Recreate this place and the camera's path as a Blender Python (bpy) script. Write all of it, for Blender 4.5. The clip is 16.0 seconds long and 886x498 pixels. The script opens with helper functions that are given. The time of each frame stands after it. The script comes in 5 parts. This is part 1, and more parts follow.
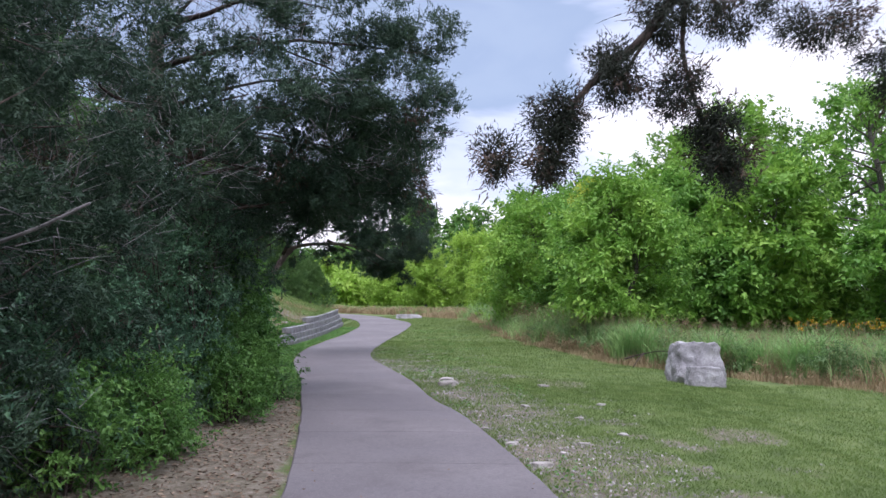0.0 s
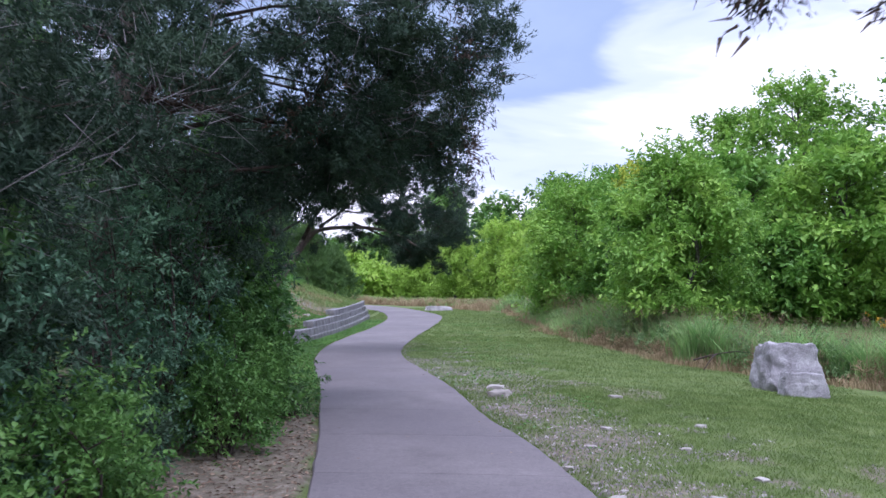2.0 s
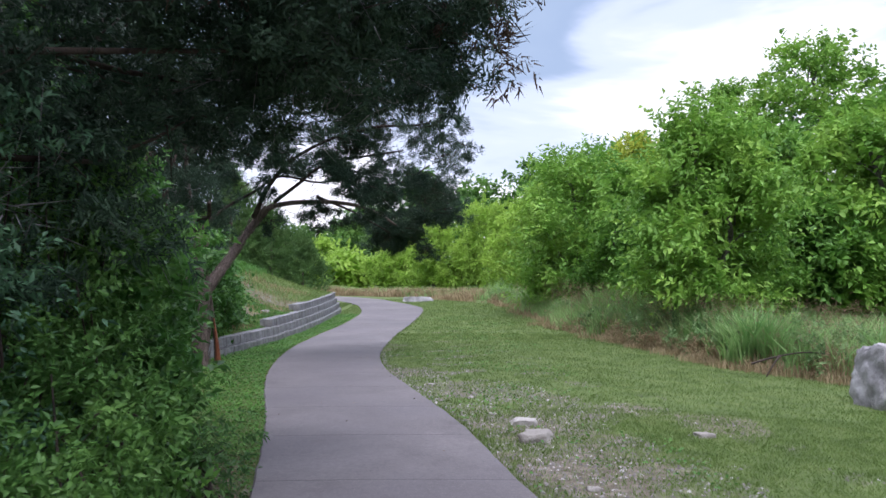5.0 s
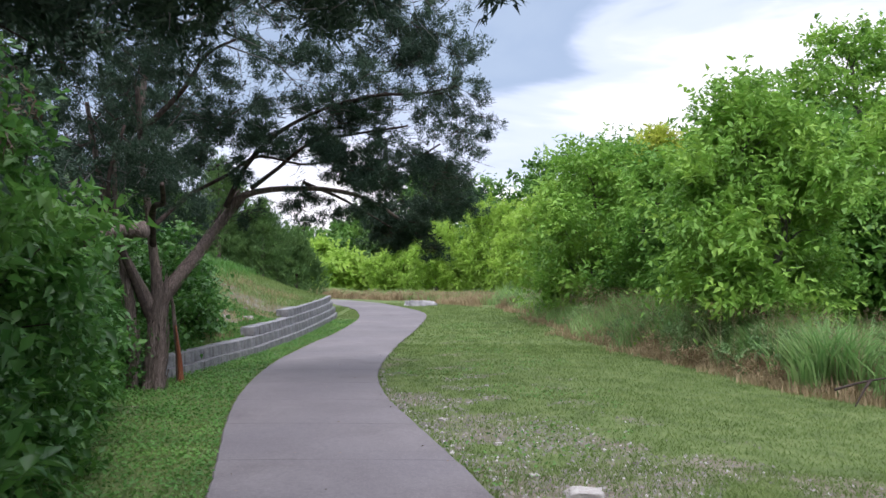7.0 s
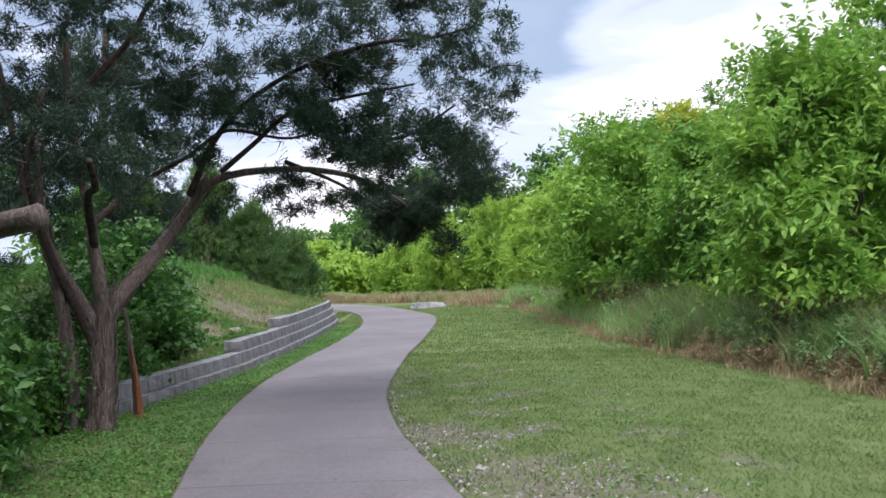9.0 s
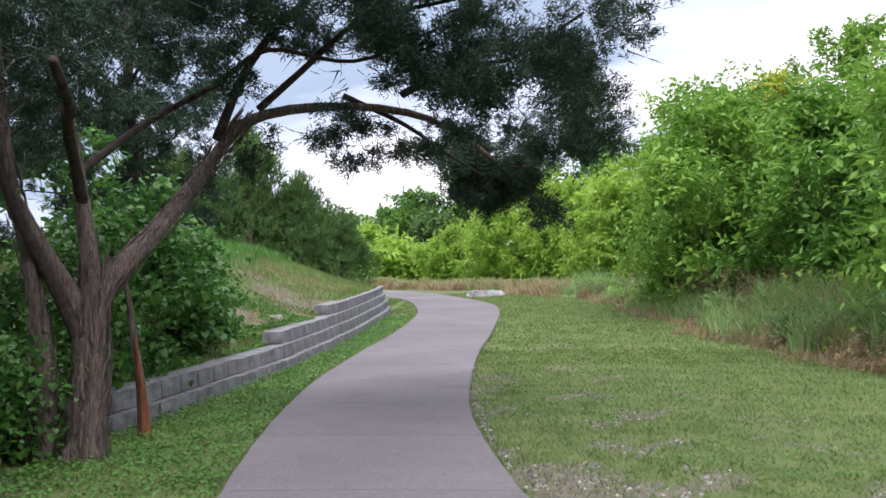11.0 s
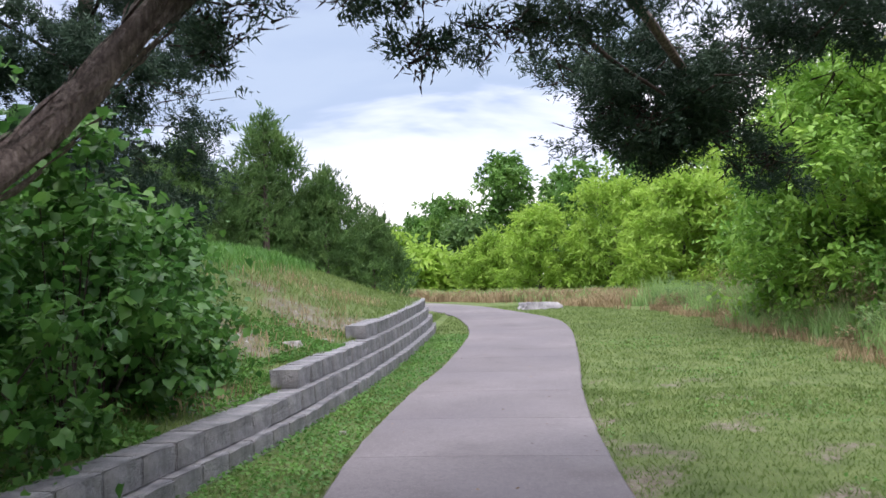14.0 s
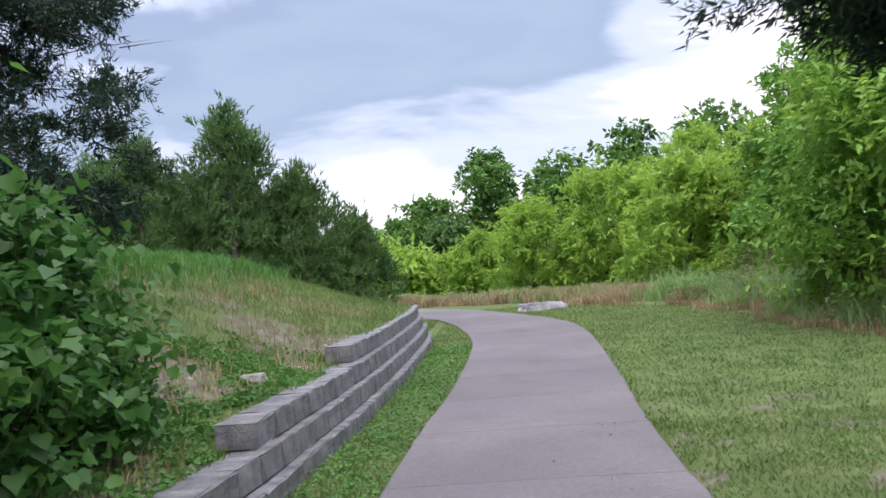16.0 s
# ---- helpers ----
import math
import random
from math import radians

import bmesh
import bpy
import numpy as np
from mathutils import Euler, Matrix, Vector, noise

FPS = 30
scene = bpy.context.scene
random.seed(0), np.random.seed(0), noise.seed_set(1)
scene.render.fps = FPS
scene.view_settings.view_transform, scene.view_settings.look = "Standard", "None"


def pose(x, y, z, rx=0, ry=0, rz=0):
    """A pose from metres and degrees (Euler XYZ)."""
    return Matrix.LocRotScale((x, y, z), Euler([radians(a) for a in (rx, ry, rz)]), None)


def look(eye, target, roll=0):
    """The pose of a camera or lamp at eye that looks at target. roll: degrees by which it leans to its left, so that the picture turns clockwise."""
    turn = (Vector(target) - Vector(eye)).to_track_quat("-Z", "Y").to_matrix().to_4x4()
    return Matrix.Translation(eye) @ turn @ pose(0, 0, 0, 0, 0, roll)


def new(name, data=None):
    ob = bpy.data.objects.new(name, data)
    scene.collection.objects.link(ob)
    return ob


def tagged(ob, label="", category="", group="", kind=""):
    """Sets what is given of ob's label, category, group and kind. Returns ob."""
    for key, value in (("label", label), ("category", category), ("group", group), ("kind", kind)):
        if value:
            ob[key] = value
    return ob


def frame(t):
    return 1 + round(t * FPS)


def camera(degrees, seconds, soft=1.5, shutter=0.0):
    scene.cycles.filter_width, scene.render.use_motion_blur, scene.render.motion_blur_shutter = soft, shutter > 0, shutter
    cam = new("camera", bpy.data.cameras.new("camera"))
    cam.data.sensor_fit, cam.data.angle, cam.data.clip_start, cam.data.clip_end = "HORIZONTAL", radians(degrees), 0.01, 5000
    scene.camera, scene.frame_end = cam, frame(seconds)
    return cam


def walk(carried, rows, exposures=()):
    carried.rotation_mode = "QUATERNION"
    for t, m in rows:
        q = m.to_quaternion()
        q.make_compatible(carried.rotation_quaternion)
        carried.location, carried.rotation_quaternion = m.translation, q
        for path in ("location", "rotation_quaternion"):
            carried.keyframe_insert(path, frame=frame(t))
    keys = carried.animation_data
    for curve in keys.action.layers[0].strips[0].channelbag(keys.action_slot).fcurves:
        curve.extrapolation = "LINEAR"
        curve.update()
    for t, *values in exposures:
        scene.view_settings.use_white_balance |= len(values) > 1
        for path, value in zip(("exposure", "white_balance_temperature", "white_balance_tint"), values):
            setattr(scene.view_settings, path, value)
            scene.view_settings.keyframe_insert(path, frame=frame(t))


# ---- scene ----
cam = camera(57.0, 16.0, shutter=0.3)
PATH = [
    (0, (0.051, 0.186, 1.564), (0.048, 2.182, 1.687), 0.2),
    (0.5, (-0.037, 0.853, 1.573), (-0.037, 2.85, 1.684), -1.5),
    (1, (-0.141, 1.537, 1.586), (-0.169, 3.534, 1.697), -1.0),
    (1.5, (-0.256, 2.201, 1.573), (-0.33, 4.196, 1.68), -0.6),
    (2, (-0.331, 2.883, 1.56), (-0.396, 4.879, 1.661), 0.5),
    (2.5, (-0.424, 3.613, 1.549), (-0.47, 5.61, 1.642), 1.0),
    (3, (-0.482, 4.292, 1.564), (-0.523, 6.289, 1.664), 0.9),
    (3.5, (-0.582, 4.981, 1.56), (-0.61, 6.979, 1.657), 0.1),
    (4, (-0.657, 5.661, 1.572), (-0.659, 7.66, 1.649), -0.1),
    (4.2, (-0.688, 5.939, 1.572), (-0.678, 7.938, 1.645), 0.1),
    (6.3, (-0.875, 8.91, 1.603), (-0.888, 10.909, 1.675), -1.2),
    (6.5, (-0.895, 9.191, 1.599), (-0.893, 11.19, 1.666), -0.9),
    (7, (-0.954, 9.844, 1.603), (-0.954, 11.842, 1.681), 0.1),
    (7.5, (-1.016, 10.509, 1.587), (-1.01, 12.507, 1.668), 1.5),
    (8, (-1.058, 11.177, 1.592), (-1.053, 13.175, 1.691), 1.3),
    (8.5, (-1.113, 11.835, 1.591), (-1.123, 13.832, 1.684), 0.6),
    (9, (-1.188, 12.49, 1.569), (-1.193, 14.488, 1.648), -2.0),
    (9.5, (-1.293, 13.146, 1.551), (-1.38, 15.144, 1.571), -1.5),
    (9.7, (-1.347, 13.437, 1.547), (-1.442, 15.434, 1.567), -1.3),
    (11.8, (-2.185, 16.441, 1.454), (-2.302, 18.437, 1.523), -0.9),
    (12, (-2.248, 16.734, 1.448), (-2.368, 18.729, 1.509), -1.3),
    (12.5, (-2.392, 17.443, 1.436), (-2.559, 19.435, 1.496), -1.7),
    (13, (-2.570, 18.175, 1.446), (-2.757, 20.165, 1.516), -1.8),
    (13.5, (-2.722, 18.895, 1.442), (-2.891, 20.886, 1.517), -1.3),
    (14, (-2.865, 19.584, 1.439), (-3.036, 21.575, 1.521), -1.5),
    (14.5, (-2.975, 20.244, 1.441), (-3.128, 22.236, 1.539), -1.3),
    (15, (-3.107, 20.890, 1.443), (-3.265, 22.881, 1.551), -1.3),
    (15.5, (-3.230, 21.558, 1.446), (-3.362, 23.551, 1.537), -4.0),
    (16, (-3.353, 22.247, 1.443), (-3.478, 24.241, 1.531), -4.3),
]
walk(cam, [(t, look(eye, target, roll)) for t, eye, target, roll in PATH], exposures=[(0, 0.36, 5950, 22), (1.5, 0.44, 5600, 26), (2.5, 0.36, 5550, 27), (3.5, 0.36, 5650, 24), (6.5, 0.38, 6150, 17), (9.5, 0.42, 6200, 17), (12.5, 0.6, 6400, 20), (14.5, 0.54, 6300, 19), (16, 0.34, 6200, 18)])

# ---- light: an overcast evening sky, the veiled sun high behind the walker ----
SUN_EL, SUN_AZ = radians(60), radians(152)      # azimuth from +y towards +x
world = bpy.data.worlds.new("overcast_sky")
scene.world = world
world.use_nodes = True
wn, wl = world.node_tree.nodes, world.node_tree.links
wn.clear()


def wnode(kind, **values):
    n = wn.new(kind)
    for k, v in values.items():
        n.inputs[k].default_value = v
    return n


def wmath(op, a, b=None):
    n = wn.new("ShaderNodeMath")
    n.operation = op
    for i, v in enumerate((a, b)):
        if v is None:
            continue
        if isinstance(v, (int, float)):
            n.inputs[i].default_value = v
        else:
            wl.new(v, n.inputs[i])
    return n.outputs[0]


sky = wn.new("ShaderNodeTexSky")
sky.sky_type, sky.sun_disc = "NISHITA", False
sky.sun_elevation, sky.sun_rotation = SUN_EL, SUN_AZ
sky.air_density, sky.dust_density = 1.2, 2.0
coord = wn.new("ShaderNodeTexCoord")
sep = wn.new("ShaderNodeSeparateXYZ")
wl.new(coord.outputs["Generated"], sep.inputs[0])
stretch = wn.new("ShaderNodeMapping")
stretch.inputs["Scale"].default_value = (2.6, 2.6, 9.0)
stretch.inputs["Rotation"].default_value = (0, radians(-14), 0)
wl.new(coord.outputs["Generated"], stretch.inputs[0])
broad = wnode("ShaderNodeTexNoise", Scale=1.2, Detail=5.0, Roughness=0.52, Distortion=0.3)
wl.new(stretch.outputs[0], broad.inputs["Vector"])
# cloud deck: bright near the horizon, grey-blue above a ragged edge that climbs to the right
edge = wmath("ADD", wmath("MULTIPLY", sep.outputs[0], -0.30), sep.outputs[2])
edge = wmath("ADD", edge, wmath("MULTIPLY", wmath("SUBTRACT", broad.outputs[0], 0.5), 0.56))
deck = wn.new("ShaderNodeValToRGB")
deck.color_ramp.interpolation = "EASE"
e = deck.color_ramp.elements
e[0].position, e[0].color = 0.10, (1.12, 1.10, 1.10, 1)
e[1].position, e[1].color = 0.19, (0.70, 0.77, 0.90, 1)
for pos, col in ((0.27, (0.38, 0.48, 0.61, 1)), (0.34, (0.41, 0.51, 0.63, 1)), (0.42, (0.36, 0.45, 0.59, 1)), (0.60, (1.5, 1.56, 1.65, 1)), (0.95, (2.3, 2.35, 2.4, 1))):
    k = e.new(pos)
    k.color = col
wl.new(edge, deck.inputs[0])
sky_bg, deck_bg = wnode("ShaderNodeBackground", Strength=0.10), wnode("ShaderNodeBackground", Strength=1.0)
wl.new(sky.outputs[0], sky_bg.inputs[0])
wl.new(deck.outputs[0], deck_bg.inputs[0])
cover = wnode("ShaderNodeMixShader", Fac=0.88)
wl.new(sky_bg.outputs[0], cover.inputs[1])
wl.new(deck_bg.outputs[0], cover.inputs[2])
out = wn.new("ShaderNodeOutputWorld")
wl.new(cover.outputs[0], out.inputs[0])

sun = new("sun", bpy.data.lights.new("sun", "SUN"))
sun.data.energy, sun.data.angle, sun.data.color = 1.5, radians(25), (1.0, 0.97, 0.92)
way = Vector((math.sin(SUN_AZ) * math.cos(SUN_EL), math.cos(SUN_AZ) * math.cos(SUN_EL), math.sin(SUN_EL)))
sun.matrix_world = look(way * 60, (0, 0, 0))

# ---- materials ----
class Nodes:
    """A material's node tree, with short calls."""

    def __init__(self, name, rough=0.7, spec=0.3):
        self.m = bpy.data.materials.new(name)
        self.m.use_nodes = True
        self.n, self.l = self.m.node_tree.nodes, self.m.node_tree.links
        self.p = self.n["Principled BSDF"]
        self.p.inputs["Roughness"].default_value = rough
        self.p.inputs["Specular IOR Level"].default_value = spec
        self.co = self.n.new("ShaderNodeTexCoord").outputs["Object"]

    def mapped(self, scale):
        k = self.n.new("ShaderNodeMapping")
        k.inputs["Scale"].default_value = scale
        self.l.new(self.co, k.inputs[0])
        return k.outputs[0]

    def noise(self, scale, detail=4.0, rough=0.55, vec=None):
        k = self.n.new("ShaderNodeTexNoise")
        k.inputs["Scale"].default_value, k.inputs["Detail"].default_value, k.inputs["Roughness"].default_value = scale, detail, rough
        self.l.new(vec or self.co, k.inputs["Vector"])
        return k.outputs[0]

    def voronoi(self, scale, feature="F1"):
        k = self.n.new("ShaderNodeTexVoronoi")
        k.feature = feature
        k.inputs["Scale"].default_value = scale
        self.l.new(self.co, k.inputs["Vector"])
        return k.outputs["Distance"]

    def ramp(self, fac, *stops):
        k = self.n.new("ShaderNodeValToRGB")
        el = k.color_ramp.elements
        while len(el) < len(stops):
            el.new(0.5)
        for s, (pos, col) in zip(el, stops):
            s.position, s.color = pos, (*col, 1) if not isinstance(col, (int, float)) else (col, col, col, 1)
        self.l.new(fac, k.inputs[0])
        return k.outputs[0]

    def mix(self, fac, a, b, blend="MIX"):
        k = self.n.new("ShaderNodeMix")
        k.data_type, k.blend_type = "RGBA", blend
        for sock, v in ((k.inputs[0], fac), (k.inputs[6], a), (k.inputs[7], b)):
            if isinstance(v, (int, float)):
                sock.default_value = v
            elif isinstance(v, tuple):
                sock.default_value = (*v, 1)
            else:
                self.l.new(v, sock)
        return k.outputs[2]

    def math(self, op, a, b):
        k = self.n.new("ShaderNodeMath")
        k.operation = op
        for i, v in enumerate((a, b)):
            if isinstance(v, (int, float)):
                k.inputs[i].default_value = v
            else:
                self.l.new(v, k.inputs[i])
        return k.outputs[0]

    def island(self):
        return self.n.new("ShaderNodeNewGeometry").outputs["Random Per Island"]

    def object_random(self):
        return self.n.new("ShaderNodeObjectInfo").outputs["Random"]

    def attribute(self, name):
        k = self.n.new("ShaderNodeAttribute")
        k.attribute_name = name
        return k.outputs["Fac"]

    def done(self, colour, bump=None, strength=0.3, distance=0.02):
        self.l.new(colour, self.p.inputs["Base Color"])
        if bump is not None:
            k = self.n.new("ShaderNodeBump")
            k.inputs["Strength"].default_value, k.inputs["Distance"].default_value = strength, distance
            self.l.new(bump, k.inputs["Height"])
            self.l.new(k.outputs[0], self.p.inputs["Normal"])
        return self.m


def leaf_material(name, dark, mid, light, lets_light=0.35, rough=0.55, spec=0.3, clump=1.3):
    """Leaves: each leaf its own shade, clumps of older and newer growth, light coming through."""
    k = Nodes(name, rough, spec)
    deep = tuple(0.45 * a + 0.55 * b for a, b in zip(dark, mid))
    fresh = tuple(0.5 * a + 0.5 * b for a, b in zip(light, mid))
    own = k.ramp(k.island(), (0.0, deep), (0.5, mid), (1.0, fresh))
    growth = k.ramp(k.noise(clump, 3), (0.34, dark), (0.5, mid), (0.66, light))
    col = k.mix(0.5, own, growth)
    k.l.new(col, k.p.inputs["Base Color"])
    tr = k.n.new("ShaderNodeBsdfTranslucent")
    k.l.new(col, tr.inputs[0])
    mx = k.n.new("ShaderNodeMixShader")
    mx.inputs[0].default_value = lets_light
    k.l.new(k.p.outputs[0], mx.inputs[1])
    k.l.new(tr.outputs[0], mx.inputs[2])
    k.l.new(mx.outputs[0], k.n["Material Output"].inputs[0])
    return k.m


CEDAR = leaf_material("cedar_foliage", (0.016, 0.037, 0.026), (0.034, 0.07, 0.042), (0.066, 0.112, 0.06), 0.16, 0.6)
# brownish cedar with its backlit darkness put into the colour
CEDAR_BACKLIT = leaf_material("backlit_brown_cedar_foliage", (0.014, 0.02, 0.014), (0.028, 0.036, 0.024), (0.052, 0.056, 0.036), 0.06, 0.7)
CEDAR_DRY = leaf_material("dry_cedar_foliage", (0.05, 0.035, 0.03), (0.09, 0.06, 0.045), (0.13, 0.09, 0.06), 0.15, 0.7)
JUNIPER = leaf_material("juniper_foliage", (0.046, 0.108, 0.036), (0.105, 0.2, 0.06), (0.2, 0.315, 0.095), 0.35, 0.6)
# thicket shade is put into this leaf colour
SHADE_LEAF = leaf_material("shaded_blue_green_leaves", (0.034, 0.09, 0.058), (0.08, 0.175, 0.098), (0.15, 0.27, 0.135), 0.38, 0.45)
SHRUB = leaf_material("shrub_leaves", (0.036, 0.086, 0.036), (0.076, 0.169, 0.054), (0.151, 0.274, 0.072), 0.45, 0.45)
# edge bushes: sunlight is put into a brighter leaf colour
SHRUB_LIT = leaf_material("lit_small_leaves", (0.05, 0.13, 0.035), (0.105, 0.235, 0.055), (0.2, 0.36, 0.08), 0.4, 0.45)
VINE = leaf_material("vine_leaves", (0.025, 0.085, 0.022), (0.065, 0.18, 0.036), (0.165, 0.335, 0.06), 0.42, 0.4, 0.4)
ELM = leaf_material("elm_leaves", (0.085, 0.2, 0.03), (0.195, 0.375, 0.058), (0.37, 0.55, 0.092), 0.36, 0.5, 0.3, 0.7)
OAK = leaf_material("oak_leaves", (0.055, 0.15, 0.03), (0.15, 0.32, 0.052), (0.31, 0.51, 0.085), 0.36, 0.5, 0.3, 0.5)
OAK_FAR = leaf_material("far_oak_leaves", (0.045, 0.12, 0.032), (0.11, 0.24, 0.05), (0.22, 0.38, 0.075), 0.34, 0.5, 0.3, 0.3)
WILLOW = leaf_material("willow_leaves", (0.2, 0.35, 0.05), (0.32, 0.49, 0.08), (0.43, 0.61, 0.11), 0.5, 0.5, 0.3, 0.4)
YELLOW = leaf_material("yellow_new_leaves", (0.22, 0.3, 0.04), (0.38, 0.45, 0.055), (0.56, 0.58, 0.09), 0.45)
LAWN = leaf_material("lawn_blades", (0.085, 0.14, 0.036), (0.15, 0.225, 0.06), (0.25, 0.315, 0.115), 0.4, 0.5, 0.3, 2.2)
CLOVER = leaf_material("clover_leaves", (0.05, 0.14, 0.03), (0.095, 0.235, 0.046), (0.17, 0.33, 0.07), 0.35, 0.5)
REED = leaf_material("reed_blades", (0.11, 0.24, 0.07), (0.2, 0.37, 0.11), (0.33, 0.5, 0.19), 0.45, 0.45, 0.3, 0.8)
WEED = leaf_material("weed_leaves", (0.09, 0.17, 0.065), (0.16, 0.27, 0.1), (0.27, 0.38, 0.16), 0.35, 0.55)
TALL = leaf_material("tall_grass_blades", (0.14, 0.25, 0.085), (0.26, 0.41, 0.14), (0.44, 0.56, 0.25), 0.5, 0.5, 0.3, 1.0)
DRY = leaf_material("dry_grass_blades", (0.2, 0.145, 0.085), (0.34, 0.26, 0.15), (0.48, 0.39, 0.24), 0.3, 0.7, 0.2, 1.1)
SEED = leaf_material("seed_heads", (0.160, 0.090, 0.065), (0.260, 0.165, 0.110), (0.340, 0.240, 0.160), 0.25, 0.8)
FLOWER = leaf_material("yellow_flowers", (0.44, 0.24, 0.016), (0.52, 0.32, 0.024), (0.56, 0.4, 0.048), 0.3)


def bark_material(name, dark, mid, light):
    k = Nodes(name, 0.9, 0.15)
    strips = k.noise(9.0, 6, 0.65, k.mapped((5.0, 5.0, 0.55)))
    fine = k.noise(60.0, 4)
    col = k.ramp(k.mix(0.25, strips, fine), (0.30, dark), (0.5, mid), (0.70, light))
    return k.done(col, strips, 0.9, 0.03)


BARK = bark_material("shaggy_cedar_bark", (0.045, 0.036, 0.032), (0.15, 0.117, 0.103), (0.32, 0.262, 0.235))
BARK_FAR = bark_material("grey_bark", (0.05, 0.045, 0.04), (0.11, 0.10, 0.085), (0.2, 0.18, 0.16))
REDWOOD = bark_material("split_red_heartwood", (0.10, 0.035, 0.02), (0.24, 0.085, 0.045), (0.36, 0.17, 0.10))
k = Nodes("dead_twig_wood", 0.9, 0.15)
TWIG = k.done(k.ramp(k.noise(14, 3), (0.3, (0.12, 0.112, 0.115)), (0.7, (0.29, 0.275, 0.285))))
k = Nodes("dark_branch_wood", 0.9, 0.15)
BRANCH = k.done(k.ramp(k.noise(14, 3), (0.3, (0.028, 0.022, 0.02)), (0.7, (0.085, 0.065, 0.056))), k.noise(40), 0.5)

k = Nodes("ground_soil_and_turf", 0.95, 0.1)
turf = k.ramp(k.noise(2.2, 6, 0.7), (0.30, (0.075, 0.105, 0.040)), (0.5, (0.120, 0.165, 0.058)), (0.72, (0.185, 0.225, 0.090)))
turf = k.mix(k.ramp(k.noise(24, 4, 0.7), (0.35, 0.0), (0.7, 0.55)), turf, (0.085, 0.115, 0.042))
dirt = k.ramp(k.noise(7, 7, 0.7), (0.28, (0.085, 0.070, 0.052)), (0.5, (0.165, 0.140, 0.110)), (0.72, (0.30, 0.265, 0.225)))
dirt = k.mix(k.ramp(k.voronoi(42), (0.08, 0.35), (0.30, 0.0)), dirt, (0.38, 0.355, 0.32))
bare = k.ramp(k.math("ADD", k.attribute("bare"), k.math("MULTIPLY", k.math("SUBTRACT", k.noise(6, 7, 0.75), 0.5), 1.5)), (0.30, 0.0), (0.72, 0.95))
GROUND = k.done(k.mix(bare, turf, dirt), k.noise(30, 6, 0.7), 0.7, 0.03)

k = Nodes("brushed_concrete", 0.88, 0.25)
cloudy = k.noise(1.1, 6, 0.62)
col = k.ramp(cloudy, (0.25, (0.118, 0.106, 0.112)), (0.5, (0.176, 0.16, 0.166)), (0.75, (0.25, 0.228, 0.232)))
col = k.mix(k.ramp(k.noise(0.55, 4), (0.40, 0.0), (0.66, 0.65)), col, (0.115, 0.106, 0.120))
col = k.mix(k.ramp(k.noise(26, 5, 0.7), (0.42, 0.0), (0.70, 0.65)), col, (0.110, 0.100, 0.108))
col = k.mix(k.ramp(k.noise(70, 3, 0.7), (0.55, 0.0), (0.75, 0.5)), col, (0.34, 0.315, 0.315))
tint = k.ramp(k.object_random(), (0.0, 0.95), (1.0, 1.04))
CONCRETE = k.done(k.mix(1.0, col, tint, "MULTIPLY"), k.noise(220, 4), 0.25, 0.004)
k = Nodes("joint_dirt", 0.95, 0.1)
JOINT = k.done(k.ramp(k.noise(30, 4), (0.3, (0.11, 0.10, 0.10)), (0.7, (0.16, 0.145, 0.145))))

k = Nodes("split_limestone_block", 0.92, 0.2)
face = k.ramp(k.noise(5, 7, 0.7), (0.28, (0.130, 0.130, 0.142)), (0.5, (0.255, 0.255, 0.272)), (0.72, (0.400, 0.395, 0.412)))
face = k.mix(k.ramp(k.noise(1.6, 5), (0.5, 0.0), (0.75, 0.3)), face, (0.30, 0.265, 0.21))
face = k.mix(k.ramp(k.noise(38, 5, 0.7), (0.5, 0.0), (0.7, 0.5)), face, (0.14, 0.125, 0.12))
BLOCK = k.done(k.mix(1.0, face, k.ramp(k.object_random(), (0, 0.88), (1, 1.08)), "MULTIPLY"), k.noise(16, 8, 0.72), 0.9, 0.05)

k = Nodes("weathered_limestone", 0.92, 0.2)
face = k.ramp(k.noise(2.4, 8, 0.7), (0.28, (0.150, 0.142, 0.150)), (0.5, (0.320, 0.308, 0.322)), (0.70, (0.540, 0.525, 0.540)))
face = k.mix(k.ramp(k.noise(9, 6, 0.75), (0.52, 0.0), (0.68, 0.55)), face, (0.21, 0.195, 0.20))
LIMESTONE = k.done(face, k.noise(9, 9, 0.72), 0.9, 0.06)
k = Nodes("pale_rubble", 0.92, 0.2)
RUBBLE = k.done(k.mix(k.ramp(k.noise(22, 6, 0.7), (0.4, 0.0), (0.7, 0.7)), k.ramp(k.object_random(), (0, (0.26, 0.24, 0.22)), (1, (0.44, 0.42, 0.40))), (0.27, 0.24, 0.22)), k.noise(30, 6), 0.8, 0.02)
k = Nodes("gravel_chips", 0.92, 0.2)
CHIPS = k.done(k.ramp(k.island(), (0, (0.10, 0.09, 0.08)), (0.8, (0.22, 0.205, 0.195)), (1, (0.4, 0.385, 0.37))))
k = Nodes("litter_brown", 0.9, 0.2)
LITTER = k.done(k.ramp(k.island(), (0, (0.09, 0.06, 0.045)), (0.6, (0.20, 0.14, 0.10)), (1, (0.34, 0.26, 0.19))))


# ---- mesh helpers ----
rng = np.random.default_rng(7)


